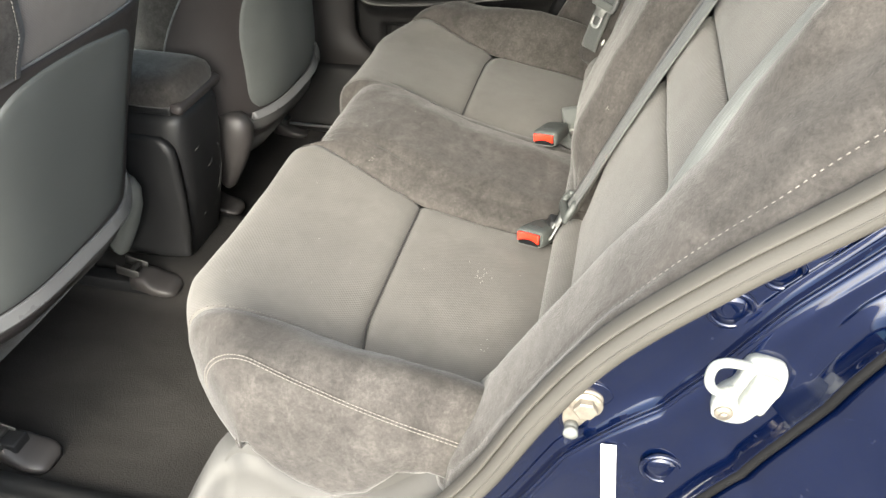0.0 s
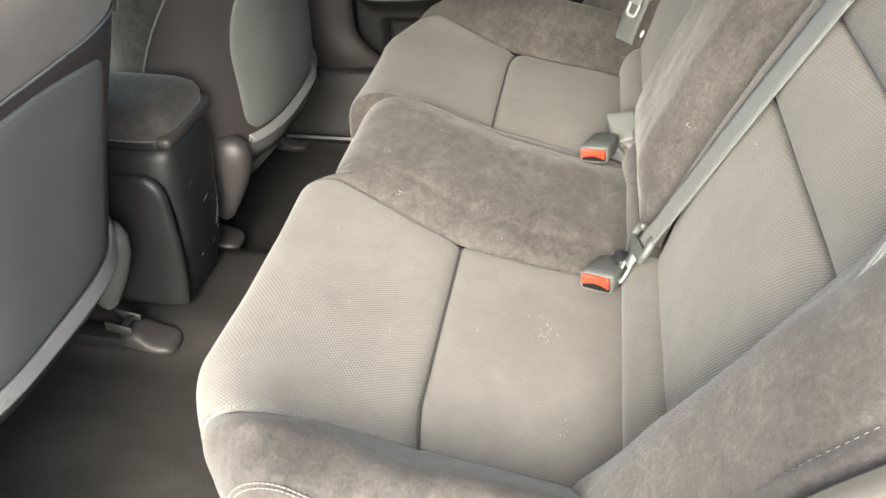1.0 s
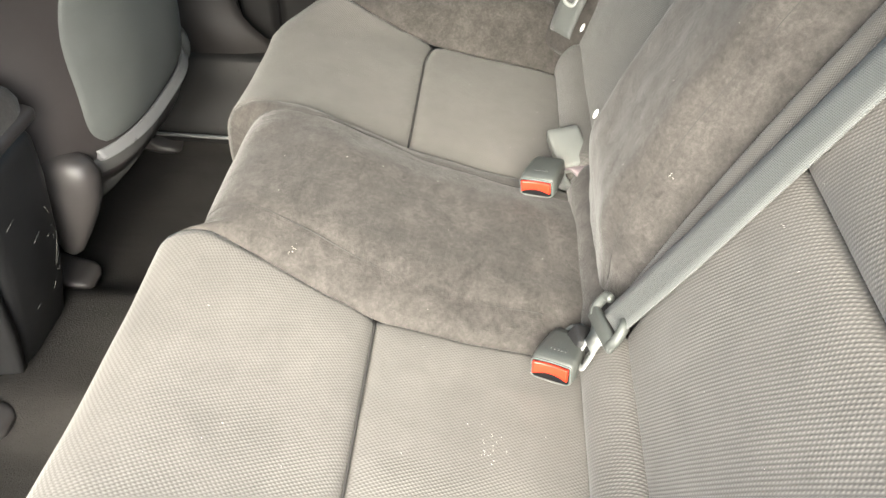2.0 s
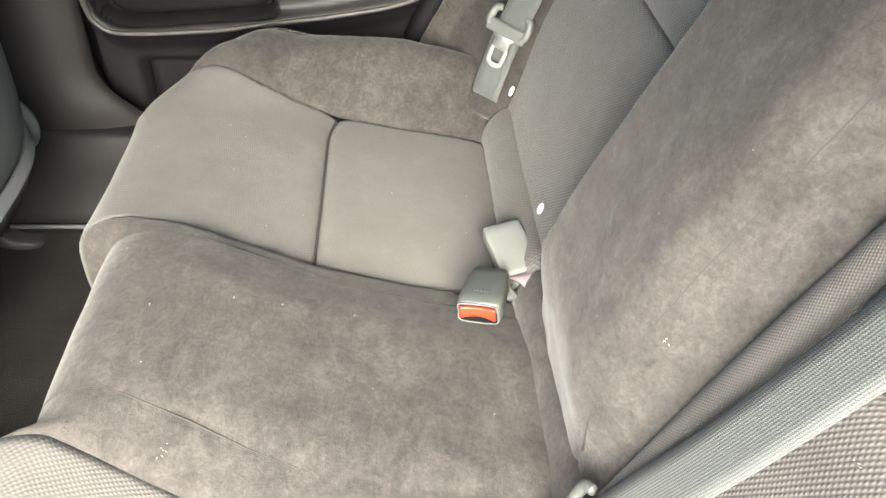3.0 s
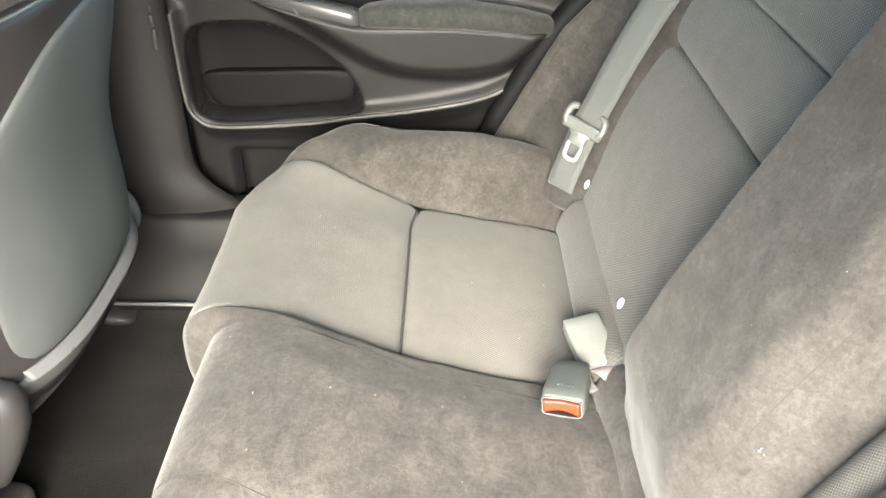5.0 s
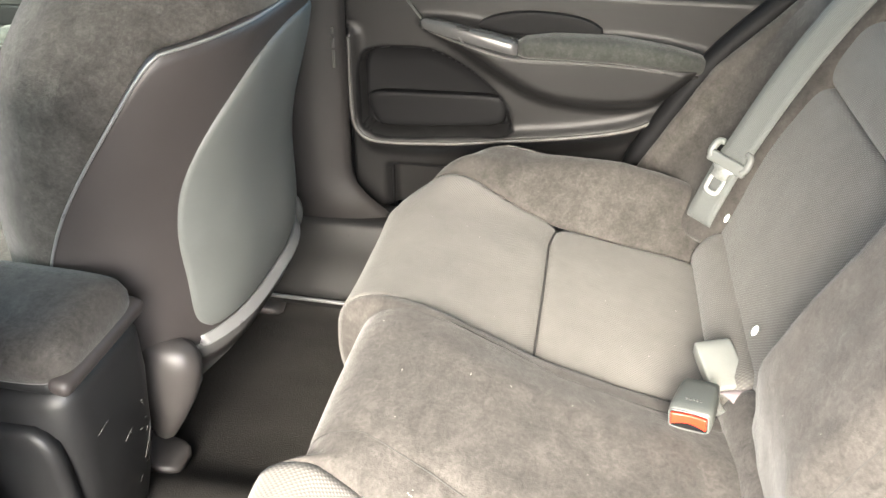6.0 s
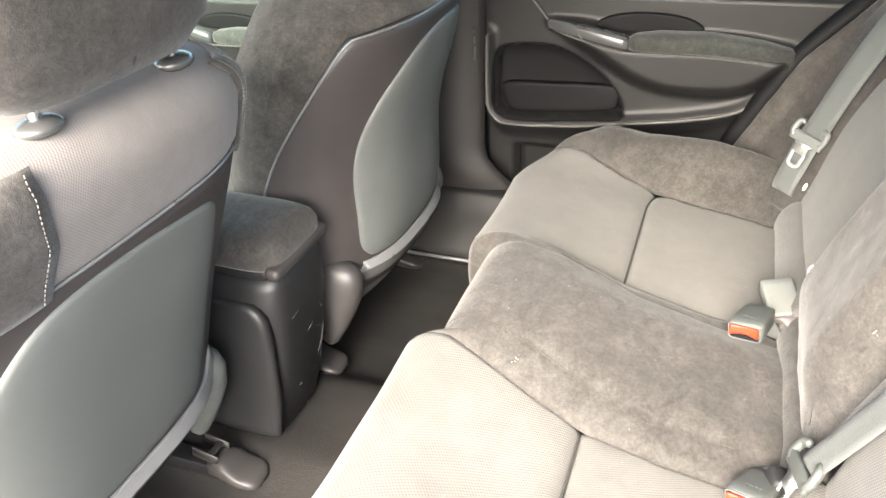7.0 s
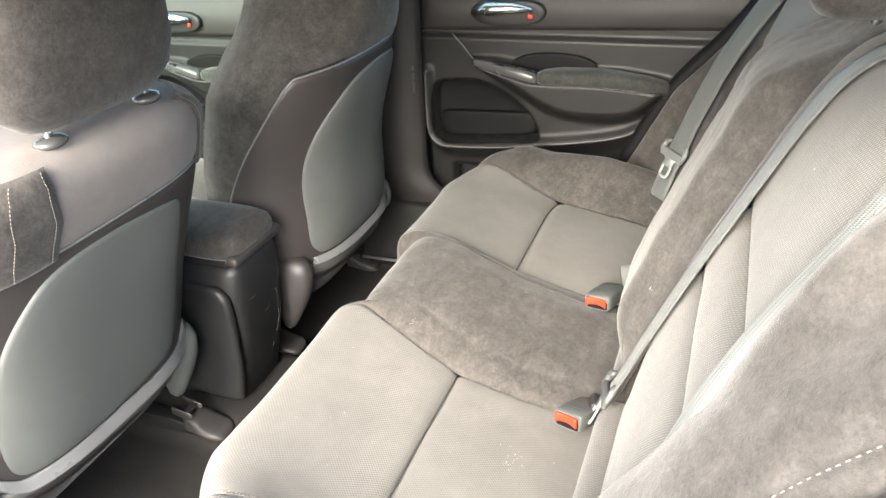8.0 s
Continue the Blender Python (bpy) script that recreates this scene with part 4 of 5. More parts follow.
    for x, w, zt, zb in ((-0.10, 0.20, 0.50, 0.34), (-0.18, 0.25, 0.53, 0.30), (-0.40, 0.26, 0.555, 0.28), (-0.60, 0.255, 0.575, 0.29), (-0.66, 0.23, 0.55, 0.33)):
        ring = []
        for t in np.linspace(0, 2 * math.pi, 32, endpoint=False):
            c, s = math.cos(t), math.sin(t)
            zz = (zt + zb) / 2 + math.copysign(abs(s) ** 0.5, s) * (zt - zb) / 2
            if s > 0:
                zz += 0.03 * abs(c) ** 2 - 0.015
            ring.append((x0 + x - 0.05, yc + math.copysign(abs(c) ** 0.5, c) * w, zz))
        rings.append(ring)
    part("seat_cushion", loft(rings), suede, ob, "grey suede seat cushion")
    # recliner cover on the side by the console
    inner = 1 if yc < 0 else -1
    rings = []
    for dz, rx, ry, dx in ((0.075, 0.008, 0.006, 0.0), (0.071, 0.030, 0.018, 0.0), (0.06, 0.044, 0.025, 0.0), (0.04, 0.052, 0.029, -0.001), (0.0, 0.050, 0.029, -0.006), (-0.04, 0.040, 0.025, -0.014), (-0.08, 0.028, 0.019, -0.024), (-0.112, 0.016, 0.012, -0.032), (-0.122, 0.006, 0.005, -0.035)):
        rings.append([(x0 - 0.070 + dx + math.copysign(abs(math.cos(t)) ** 0.8, math.cos(t)) * rx, yc + inner * 0.212 + math.copysign(abs(math.sin(t)) ** 0.8, math.sin(t)) * ry, z_lo - 0.06 + dz) for t in np.linspace(0, 2 * math.pi, 28, endpoint=False)])
    part("recliner_cover", loft(rings), panel_plastic if yc < 0 else recliner_plastic, ob, "rounded glossy plastic recliner cover")
    bm = bmesh.new()
    bmesh.ops.create_uvsphere(bm, u_segments=20, v_segments=12, radius=1)
    bmesh.ops.transform(bm, matrix=Matrix.Translation((x0 - 0.07, yc - inner * 0.225, z_lo - 0.03)) @ Matrix.Diagonal((0.04, 0.018, 0.05, 1)), verts=bm.verts)
    part("recliner_cover", bm, panel_plastic, ob, "rounded plastic recliner cover")
    if head:
        hx, hz, hy = x0 + lean * (z_top - 0.53) - 0.055, z_top + 0.106, yc + 0.030
        rings = []
        for z, sy, sx, ox in ((-0.092, 0.045, 0.012, 0.0), (-0.085, 0.110, 0.036, 0.0), (-0.06, 0.142, 0.048, 0.002), (-0.02, 0.156, 0.052, 0.004), (0.04, 0.152, 0.053, 0.010), (0.08, 0.13, 0.048, 0.014), (0.105, 0.11, 0.036, 0.015), (0.115, 0.07, 0.02, 0.015)):
            ring = []
            for t in np.linspace(0, 2 * math.pi, 36, endpoint=False):
                c, s = math.cos(t), math.sin(t)
                ring.append((hx + ox + math.copysign(abs(c) ** 0.8, c) * sx, hy + math.copysign(abs(s) ** 0.75, s) * sy, hz + z))
            rings.append(ring)
        hd = part("headrest", loft(rings), suede, ob, "grey suede headrest")
        part("seam", tube([(hx + 0.045, hy, hz - 0.07), (hx + 0.035, hy, hz - 0.082), (hx + 0.01, hy, hz - 0.091)], 0.0013, 5), thread_dark, hd)
        for s in (-1, 1):
            py = hy + 0.005 + s * 0.087
            base = Vector((hx + 0.004, py, z_top + 0.001))
            part("headrest_post", tube([base + Vector((-0.004, 0, -0.03)), base + Vector((0.0, 0, 0.02)), base + Vector((0.004, 0, 0.07))], 0.006, 12), chrome, ob, "chrome headrest post")
            bm = bmesh.new()
            bmesh.ops.create_uvsphere(bm, u_segments=20, v_segments=10, radius=1)
            bmesh.ops.transform(bm, matrix=Matrix.Translation(base) @ Matrix.Diagonal((0.018, 0.023, 0.009, 1)), verts=bm.verts)
            part("post_collar", bm, collar_plastic, ob, "glossy grey plastic post collar")
    # floor rails with their end covers
    for y, end in (((-0.138, -0.790), (-0.555, -0.795)) if yc < 0 else ((0.160, -0.790), (0.605, -0.80))):
        part("seat_rail", block((end - 0.28, y, 0.275), (0.48, 0.035, 0.03), 0.004), dark_plastic, ob, "dark steel seat rail")
        cap = [(-0.035, 0.024, 0.040), (-0.015, 0.027, 0.044), (0.0, 0.030, 0.040), (0.012, 0.032, 0.030), (0.028, 0.033, 0.025), (0.044, 0.031, 0.022), (0.054, 0.026, 0.016), (0.060, 0.016, 0.010)]
        rings = []
        for dx, w, hgt in cap:
            ring = []
            for t in np.linspace(0, 2 * math.pi, 24, endpoint=False):
                c, s = math.cos(t), math.sin(t)
                ring.append((end - 0.05 + dx, y + math.copysign(abs(c) ** 0.6, c) * w, 0.24 + (0.03 if abs(y) < 0.17 else 0) + hgt / 2 * (1 + math.copysign(abs(s) ** 0.6, s))))
            rings.append(ring)
        cover = part("rail_cover", loft(rings), recliner_plastic, ob, "black plastic rail end cover")
        z0 = 0.27 if abs(y) < 0.17 else 0.24
        for dy in (-0.02, 0.014):
            part("bracket", block((end - 0.085, y + dy, z0 + 0.05), (0.05, 0.003, 0.022), 0.001, (0, 12, 0), 1), steel_dark, cover, "bare metal bracket plate")
        part("bracket_bolt", block((end - 0.075, y - 0.003, z0 + 0.054), (0.012, 0.03, 0.006), 0.002), steel_dark, cover)
    return ob


front_seat(-0.352, -0.785, 0.33, 0.535, [(0.118, 0.553), (0.136, 0.575), (0.142, 0.63), (0.144, 0.70), (0.146, 0.80), (0.145, 0.85), (0.134, 0.868), (0.07, 0.880), (0.0, 0.887), (-0.08, 0.886), (-0.13, 0.870), (-0.168, 0.828), (-0.19, 0.775), (-0.199, 0.70), (-0.20, 0.63), (-0.193, 0.57), (-0.180, 0.546), (-0.15, 0.538), (0.0, 0.541)],
           0.905, 1.035, 0.272, 3.6, 0.0, True, "driver's seat with grey cloth back and hard plastic rear panel")
front_seat(0.352, -0.683, 0.18, 0.535, [(0.143, 0.545), (0.161, 0.565), (0.165, 0.62), (0.159, 0.72), (0.159, 0.82), (0.156, 0.895), (0.143, 0.916), (0.10, 0.924), (0.015, 0.926), (-0.08, 0.908), (-0.143, 0.860), (-0.176, 0.795), (-0.186, 0.72), (-0.185, 0.64), (-0.182, 0.575), (-0.165, 0.545), (-0.135, 0.536), (0.01, 0.538)],
           0.957, 1.12, 0.262, 3.0, 0.018, False, "passenger seat with suede back and hard plastic rear panel")


# ---- centre console ----
scuff_grey = material("scuff_grey", (0.06, 0.059, 0.056), 0.7)
console = thing("centre_console", (-0.95, 0.015, 0.28), "dark plastic centre console with a suede armrest lid", "console")


def console_ring(x, y0, y1, z0, z1, r=0.35, n=36):
    ring = []
    for t in np.linspace(0, 2 * math.pi, n, endpoint=False):
        c, s = math.cos(t), math.sin(t)
        ring.append((x, (y0 + y1) / 2 + math.copysign(abs(c) ** r, c) * (y1 - y0) / 2, (z0 + z1) / 2 + math.copysign(abs(s) ** r, s) * (z1 - z0) / 2))
    return ring


rings = []
for z, xr, y0, y1 in ((0.285, -0.80, -0.06, 0.085), (0.30, -0.788, -0.068, 0.095), (0.36, -0.772, -0.074, 0.10), (0.45, -0.752, -0.078, 0.102), (0.56, -0.735, -0.078, 0.102), (0.618, -0.731, -0.074, 0.10), (0.634, -0.735, -0.068, 0.095), (0.638, -0.745, -0.06, 0.085)):
    ring = []
    xf = -1.55
    for t in np.linspace(0, 2 * math.pi, 44, endpoint=False):
        c, s = math.cos(t), math.sin(t)
        ring.append(((xr + xf) / 2 + math.copysign(abs(c) ** 0.16, c) * (xr - xf) / 2, (y0 + y1) / 2 + math.copysign(abs(s) ** 0.3, s) * (y1 - y0) / 2, z))
    rings.append(ring)
part("body", loft(rings), dark_plastic, console, "black moulded console body")
rings = []
for z, g in ((0.652, -0.004), (0.658, 0.0), (0.676, 0.001), (0.688, -0.003), (0.698, -0.014), (0.703, -0.032), (0.704, -0.05)):
    ring = []
    for t in np.linspace(0, 2 * math.pi, 44, endpoint=False):
        c, s = math.cos(t), math.sin(t)
        x = -0.895 + math.copysign(abs(c) ** 0.25, c) * (0.166 + g)
        ring.append((x, 0.014 + math.copysign(abs(s) ** 0.35, s) * (0.082 + g), z + 0.012 * (x + 0.73) * -1))
    rings.append(ring)
lid = part("armrest_lid", loft(rings), suede, console, "dark grey suede armrest lid")
part("lid_trim", block((-0.737, 0.014, 0.652), (0.026, 0.160, 0.022), 0.009, (0, 14, 0), 4), shell_plastic, lid, "grey plastic hinge strip behind the lid")
part("lid_base", block((-0.90, 0.014, 0.645), (0.30, 0.150, 0.018), 0.005), dark_plastic, lid, "dark plastic underside of the lid")
side = closed_spline([(-1.0, 0.600), (-0.80, 0.600), (-0.765, 0.590), (-0.752, 0.555), (-0.757, 0.45), (-0.775, 0.34), (-0.80, 0.31), (-1.0, 0.31), (-1.1, 0.33), (-1.1, 0.57)], 70)
part("side_pocket", shield(side, lambda a, b, k: (a, -0.074 - k - 0.006 * smooth(0.33, 0.5, b), b), 0.007, 5, 0.012), dark_plastic, console, "raised side pocket panel")


def console_rear(y, z):
    """A place just proud of the console's rear face."""
    x = float(np.interp(z, [0.36, 0.45, 0.56, 0.618], [-0.772, -0.752, -0.735, -0.731]))
    k = min(0.98, (abs(y - 0.012) / 0.089) ** (1 / 0.3))
    return x - 0.4 * (1 - (1 - k * k) ** 0.08) + 0.0012, y, z


# scuffs and scratches on the console's rear
random.seed(11)
for k in range(16):
    z, y = random.uniform(0.37, 0.60), random.choice((random.gauss(0.066, 0.008), random.uniform(-0.05, 0.07)))
    l, tilt = random.uniform(0.003, 0.02), random.uniform(-1.3, 1.3)
    part("scuff", tube([console_rear(y + q * math.cos(tilt), z + q * math.sin(tilt)) for q in (-l / 2, 0.0, l / 2)], 0.0004, 4), scuff_grey, console)
part("scratch", tube([console_rear(0.074 - 0.02 * k, 0.46 - 0.05 * k) for k in (0.0, 0.5, 1.0)], 0.0006, 4), scuff_grey, console, "long pale scratch")

# ---- right rear door ----
rim_plastic = moulded_plastic("rim_plastic", (0.045, 0.044, 0.042), 0.5, 0.35)


def inside(poly, x, z):
    """Distance to a closed outline, above zero inside it."""
    p = np.array(poly, float)
    q = np.roll(p, -1, 0)
    e, w = q - p, np.array((x, z)) - p
    t = np.clip((w * e).sum(1) / (e * e).sum(1), 0, 1)
    d = np.sqrt((((w - e * t[:, None])) ** 2).sum(1).min())
    cross = ((p[:, 1] > z) != (q[:, 1] > z)) & (x < (q[:, 0] - p[:, 0]) * (z - p[:, 1]) / (q[:, 1] - p[:, 1] + 1e-12) + p[:, 0])
    return d if cross.sum() % 2 else -d


POCKET = closed_spline([(-0.628, 0.74), (-0.612, 0.775), (-0.55, 0.785), (-0.49, 0.782), (-0.42, 0.75), (-0.365, 0.70), (-0.345, 0.655), (-0.352, 0.634), (-0.45, 0.622), (-0.57, 0.612), (-0.615, 0.62), (-0.63, 0.65)], 60)
RIM = spline([(-0.642, 0.80), (-0.643, 0.66), (-0.63, 0.618), (-0.59, 0.603), (-0.45, 0.611), (-0.37, 0.623), (-0.25, 0.640), (-0.147, 0.662), (-0.09, 0.69), (-0.05, 0.73)], 70)
POD = closed_spline([(-0.515, 0.838), (-0.43, 0.84), (-0.33, 0.822), (-0.15, 0.825), (-0.01, 0.80), (-0.03, 0.765), (-0.10, 0.71), (-0.20, 0.694), (-0.30, 0.705), (-0.40, 0.755), (-0.48, 0.808)], 60)


def door_depth(x, z):
    y = 0.712
    d = float(np.sqrt(((RIM - (x, z)) ** 2).sum(1)).min())
    y -= 0.016 * math.exp(-(d / 0.012) ** 2)
    rz = float(np.interp(x, RIM[12:, 0], RIM[12:, 1])) if x < -0.05 else 0.76
    y += 0.022 * smooth(rz - 0.005, rz - 0.05, z) + 0.03 * smooth(0.545, 0.525, z) * smooth(-0.60, -0.57, x)
    y -= 0.045 * smooth(-0.008, 0.035, inside(POD, x, z))
    return y + 0.010 * smooth(0.885, 0.90, z)


def door_place(u, v):
    x, z = -0.655 + 0.93 * u, 0.44 + 0.48 * v
    if z < 0.50:
        x = max(x, -0.655 + 0.05 * (1 - math.sqrt(max(0.0, 1 - ((0.50 - z) / 0.06) ** 2))))
    return x, door_depth(x, z) + 0.09 * smooth(0.0, 0.012, inside(POCKET, x, z) - 0.002), z


door = thing("rear_door", (-0.2, 0.76, 0.44), "closed rear door with dark grey plastic door card", "car door", "doors")
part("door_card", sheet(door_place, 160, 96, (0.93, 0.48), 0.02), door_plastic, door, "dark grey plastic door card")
mid = POCKET.mean(0)
rings = []
for k, deep in ((1.03, -0.001), (1.0, -0.0015), (0.985, 0.004), (0.97, 0.016), (0.95, 0.029), (0.9, 0.034), (0.6, 0.037), (0.2, 0.038), (0.01, 0.038)):
    ring = []
    for q in POCKET:
        x, z = mid + (q - mid) * k
        ring.append((x, (door_depth(x, z) if k > 0.99 else 0.712) + deep, z))
    rings.append(ring)
# pocket and ledge are black, not card plastic: the recess shade is in the colour
pocket = part("pocket", loft(rings, False), rubber, door, "open door pocket, coloured black for its shade")
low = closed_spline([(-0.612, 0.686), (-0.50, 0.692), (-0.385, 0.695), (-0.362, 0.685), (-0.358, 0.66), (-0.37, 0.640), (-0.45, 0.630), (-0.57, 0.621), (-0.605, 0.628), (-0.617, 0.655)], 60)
part("pocket_ledge", shield(low, lambda a, b, k: (a, 0.748 - k, b), 0.014, 5, 0.008), rubber, pocket, "raised lower ledge, blackened with the pocket's shade")
# tube added in paler plastic than the card: the lip's highlight as colour
part("pocket_rim", tube([(x, door_depth(x, z) + 0.001, z) for x, z in RIM], 0.0042, 8), rim_plastic, door, "rounded rim, paler than the card as a painted highlight")


def upper_place(u, v):
    x, z = -0.655 + 0.96 * u, 0.905 + 0.115 * v + 0.02 * u
    return x, 0.716 - 0.008 * math.sin(math.pi * v) + 0.02 * v * v, z


part("upper_trim", sheet(upper_place, 30, 12, (0.95, 0.12), 0.02), trim_plastic, door, "smooth dark upper trim")
rings = []
for x, zc, hz, yc, hy in ((-0.338, 0.808, 0.012, 0.676, 0.010), (-0.325, 0.809, 0.017, 0.680, 0.022), (-0.28, 0.812, 0.020, 0.682, 0.026), (-0.18, 0.812, 0.021, 0.684, 0.027), (-0.09, 0.802, 0.019, 0.688, 0.024), (-0.04, 0.792, 0.016, 0.694, 0.018), (-0.022, 0.788, 0.008, 0.70, 0.008)):
    rings.append([(x, yc + math.copysign(abs(math.cos(t)) ** 0.7, math.cos(t)) * hy, zc + math.copysign(abs(math.sin(t)) ** 0.7, math.sin(t)) * hz) for t in np.linspace(0, 2 * math.pi, 28, endpoint=False)])
part("armrest_pad", loft(rings), suede_door, door, "dark suede armrest pad")
rings = []
for x, zc, hz, yc, hy in ((-0.512, 0.833, 0.005, 0.700, 0.004), (-0.50, 0.833, 0.011, 0.695, 0.010), (-0.46, 0.829, 0.013, 0.684, 0.014), (-0.40, 0.820, 0.014, 0.674, 0.016), (-0.35, 0.811, 0.014, 0.670, 0.017), (-0.337, 0.808, 0.012, 0.671, 0.015)):
    rings.append([(x, yc + math.copysign(abs(math.cos(t)) ** 0.7, math.cos(t)) * hy, zc + math.copysign(abs(math.sin(t)) ** 0.7, math.sin(t)) * hz) for t in np.linspace(0, 2 * math.pi, 24, endpoint=False)])
handle = part("pull_handle", loft(rings), handle_plastic, door, "glossy grey pull handle bezel")
part("window_switch", block((-0.43, 0.664, 0.838), (0.022, 0.012, 0.004), 0.0015, (0, 8, 0)), dark_plastic, handle, "small dark window switch")
cup = closed_spline([(-0.41, 0.832), (-0.385, 0.850), (-0.33, 0.860), (-0.26, 0.858), (-0.215, 0.846), (-0.203, 0.828), (-0.28, 0.820), (-0.36, 0.822)], 50)
# a slightly raised black plate, coloured as the shade of the grab recess
part("grab_cup_shade", shield(cup, lambda a, b, k: (a, 0.704 - k, b), 0.004, 4, 0.003), rubber, door, "black plate for the shade in the grab cup")
part("pad_line", tube([(-0.506, 0.694, 0.826), (-0.46, 0.676, 0.815), (-0.40, 0.663, 0.803), (-0.345, 0.656, 0.794), (-0.28, 0.657, 0.794), (-0.18, 0.660, 0.792), (-0.10, 0.668, 0.784), (-0.04, 0.682, 0.775)], 0.0018, 6, 40), rim_plastic, door, "thin pale line under the armrest")
part("crease", tube([(-0.565, 0.709, 0.90), (-0.535, 0.707, 0.868), (-0.508, 0.702, 0.838)], 0.002, 6), panel_plastic, door, "thin moulded line")
base = closed_spline([(-0.51, 0.95), (-0.49, 0.975), (-0.42, 0.982), (-0.35, 0.978), (-0.325, 0.955), (-0.35, 0.93), (-0.42, 0.922), (-0.48, 0.928)], 48)
bezel = part("inner_handle", shield(base, lambda a, b, k: (a, 0.704 - k, b), 0.007, 4, 0.005), dark_plastic, door, "dark handle bowl")
part("lever", tube([(-0.50, 0.69, 0.957), (-0.46, 0.684, 0.964), (-0.40, 0.684, 0.967), (-0.355, 0.69, 0.963)], [0.008, 0.017, 0.013, 0.006], 12), chrome, bezel, "chrome door lever")
part("lock_mark", block((-0.36, 0.694, 0.948), (0.012, 0.006, 0.010), 0.002), red_plastic, bezel, "small red lock mark")
copy_front = copy_thing(door, pose(-0.2 - 1.03, 0.80, 0.44 - 0.055))
copy_front.name = "front_door"
tagged(copy_front, "closed front door with pale lit door card beyond the seats", "car door")

seal = [(-0.672, 0.712, 1.05), (-0.672, 0.712, 0.9), (-0.675, 0.712, 0.6), (-0.672, 0.71, 0.52), (-0.65, 0.71, 0.455), (-0.60, 0.71, 0.435), (-0.45, 0.71, 0.437), (-0.25, 0.70, 0.48), (-0.14, 0.70, 0.57), (-0.105, 0.70, 0.64), (-0.02, 0.70, 0.795), (0.092, 0.70, 0.925), (0.16, 0.70, 1.02)]
setting("door_seal_right", tube(seal, 0.020, 10, 90), rubber, "black rubber door seal", "door seal")


# worn paper strip on the pillar trim
label = thing("worn_label_strip", (-0.655, 0.662, 0.76), "narrow worn grey label strip on the pillar trim", "label")
for k, (za, zb) in enumerate(((0.758, 0.79), (0.794, 0.812), (0.818, 0.83))):
    part("paper", block((-0.6555 + 0.02 * (za - 0.76), 0.654, (za + zb) / 2), (0.006, 0.002, zb - za), 0.0006, (0, 3, 0), 1), sill_plastic, label)


# ---- left door opening: seal, painted jamb, striker ----
STRIP3 = [(-0.13, -0.69, 0.48), (-0.105, -0.698, 0.54), *((x, -0.702, z) for x, z in STRIP)]
strip_line = spline(STRIP3, 120)
strip_slope = np.gradient(strip_line, axis=0)
strip_out = np.stack([strip_slope[:, 2], 0 * strip_slope[:, 0], -strip_slope[:, 0]], 1)
strip_out /= np.linalg.norm(strip_out, axis=1)[:, None]


def off_strip(u, q, y):
    """A place q metres out from the seal's line, square to it, at depth y."""
    i = u * 119
    f = lambda a: float(np.interp(i, range(120), a))
    return f(strip_line[:, 0]) + q * f(strip_out[:, 0]), y + f(strip_line[:, 1]) + 0.702, f(strip_line[:, 2]) + q * f(strip_out[:, 2])


def band(profile, nu, nv, thick):
    """A moulding that follows the seal; profile(z) gives its section as (q, y) pairs."""
    section = functools.lru_cache(None)(lambda z: np.array(profile(z)))

    def place(u, v):
        sec = section(float(np.interp(u * 119, range(120), strip_line[:, 2])))
        k = v * (len(sec) - 1)
        return off_strip(u, float(np.interp(k, range(len(sec)), sec[:, 0])), float(np.interp(k, range(len(sec)), sec[:, 1])))
    return sheet(place, nu, nv, (0.9, 0.1), thick, core=(0.15, 0.5, 0.8))


seal_left = thing("weatherstrip", (0.0, -0.70, 0.5), "grey cloth-covered weatherstrip round the door opening", "weatherstrip")
LIP = spline([(-0.003, -0.690), (-0.003, -0.699), (-0.001, -0.705), (0.001, -0.7065), (0.003, -0.703), (0.004, -0.698)], 18)
BULB = spline([(0.003, -0.698), (0.004, -0.706), (0.008, -0.712), (0.015, -0.7145), (0.021, -0.712), (0.025, -0.705), (0.024, -0.697)], 22)
part("lip", band(lambda z: LIP, 120, 18, 0.003), strip_grey, seal_left, "thin inner lip")
part("bulb", band(lambda z: BULB, 120, 22, 0.003), strip_grey, seal_left, "rounded grey seal")
part("groove", tube([off_strip(u, 0.0035, -0.6995) for u in np.linspace(0, 1, 110)], 0.0022, 6), vinyl, seal_left, "dark groove between lip and bulb")
part("ridge", tube([off_strip(u, 0.011, -0.7135) for u in np.linspace(0, 1, 110)], 0.0009, 6), strip_grey, seal_left, "fine moulded ridge")


def crease_in(z):
    return float(np.interp(z, [0.5, 0.73, 0.79, 0.836, 0.88, 0.92, 0.954, 1.0, 1.1], [0.04, 0.047, 0.061, 0.072, 0.067, 0.053, 0.042, 0.030, 0.028]))


def crease_out(z):
    return float(np.interp(z, [0.5, 0.72, 0.79, 0.861, 0.902, 0.939, 0.981, 1.1], [0.15, 0.14, 0.133, 0.128, 0.113, 0.097, 0.070, 0.06]))


def flange(z):
    c = crease_in(z)
    return spline([(0.018, -0.700), (0.026, -0.7035), (c * 0.6 + 0.01, -0.706), (c - 0.008, -0.7085), (c - 0.003, -0.7115), (c + 0.0005, -0.718)], 24)


def ledge(z):
    c, e = crease_in(z), crease_out(z)
    w = e - c
    return spline([(c + 0.0005, -0.718), (c + 0.003, -0.7235), (c + 0.007, -0.7265), (c + 0.25 * w, -0.7285), (c + 0.55 * w, -0.731), (e - 0.016, -0.7345), (e - 0.007, -0.741), (e - 0.002, -0.751), (e + 0.0, -0.760)], 44)


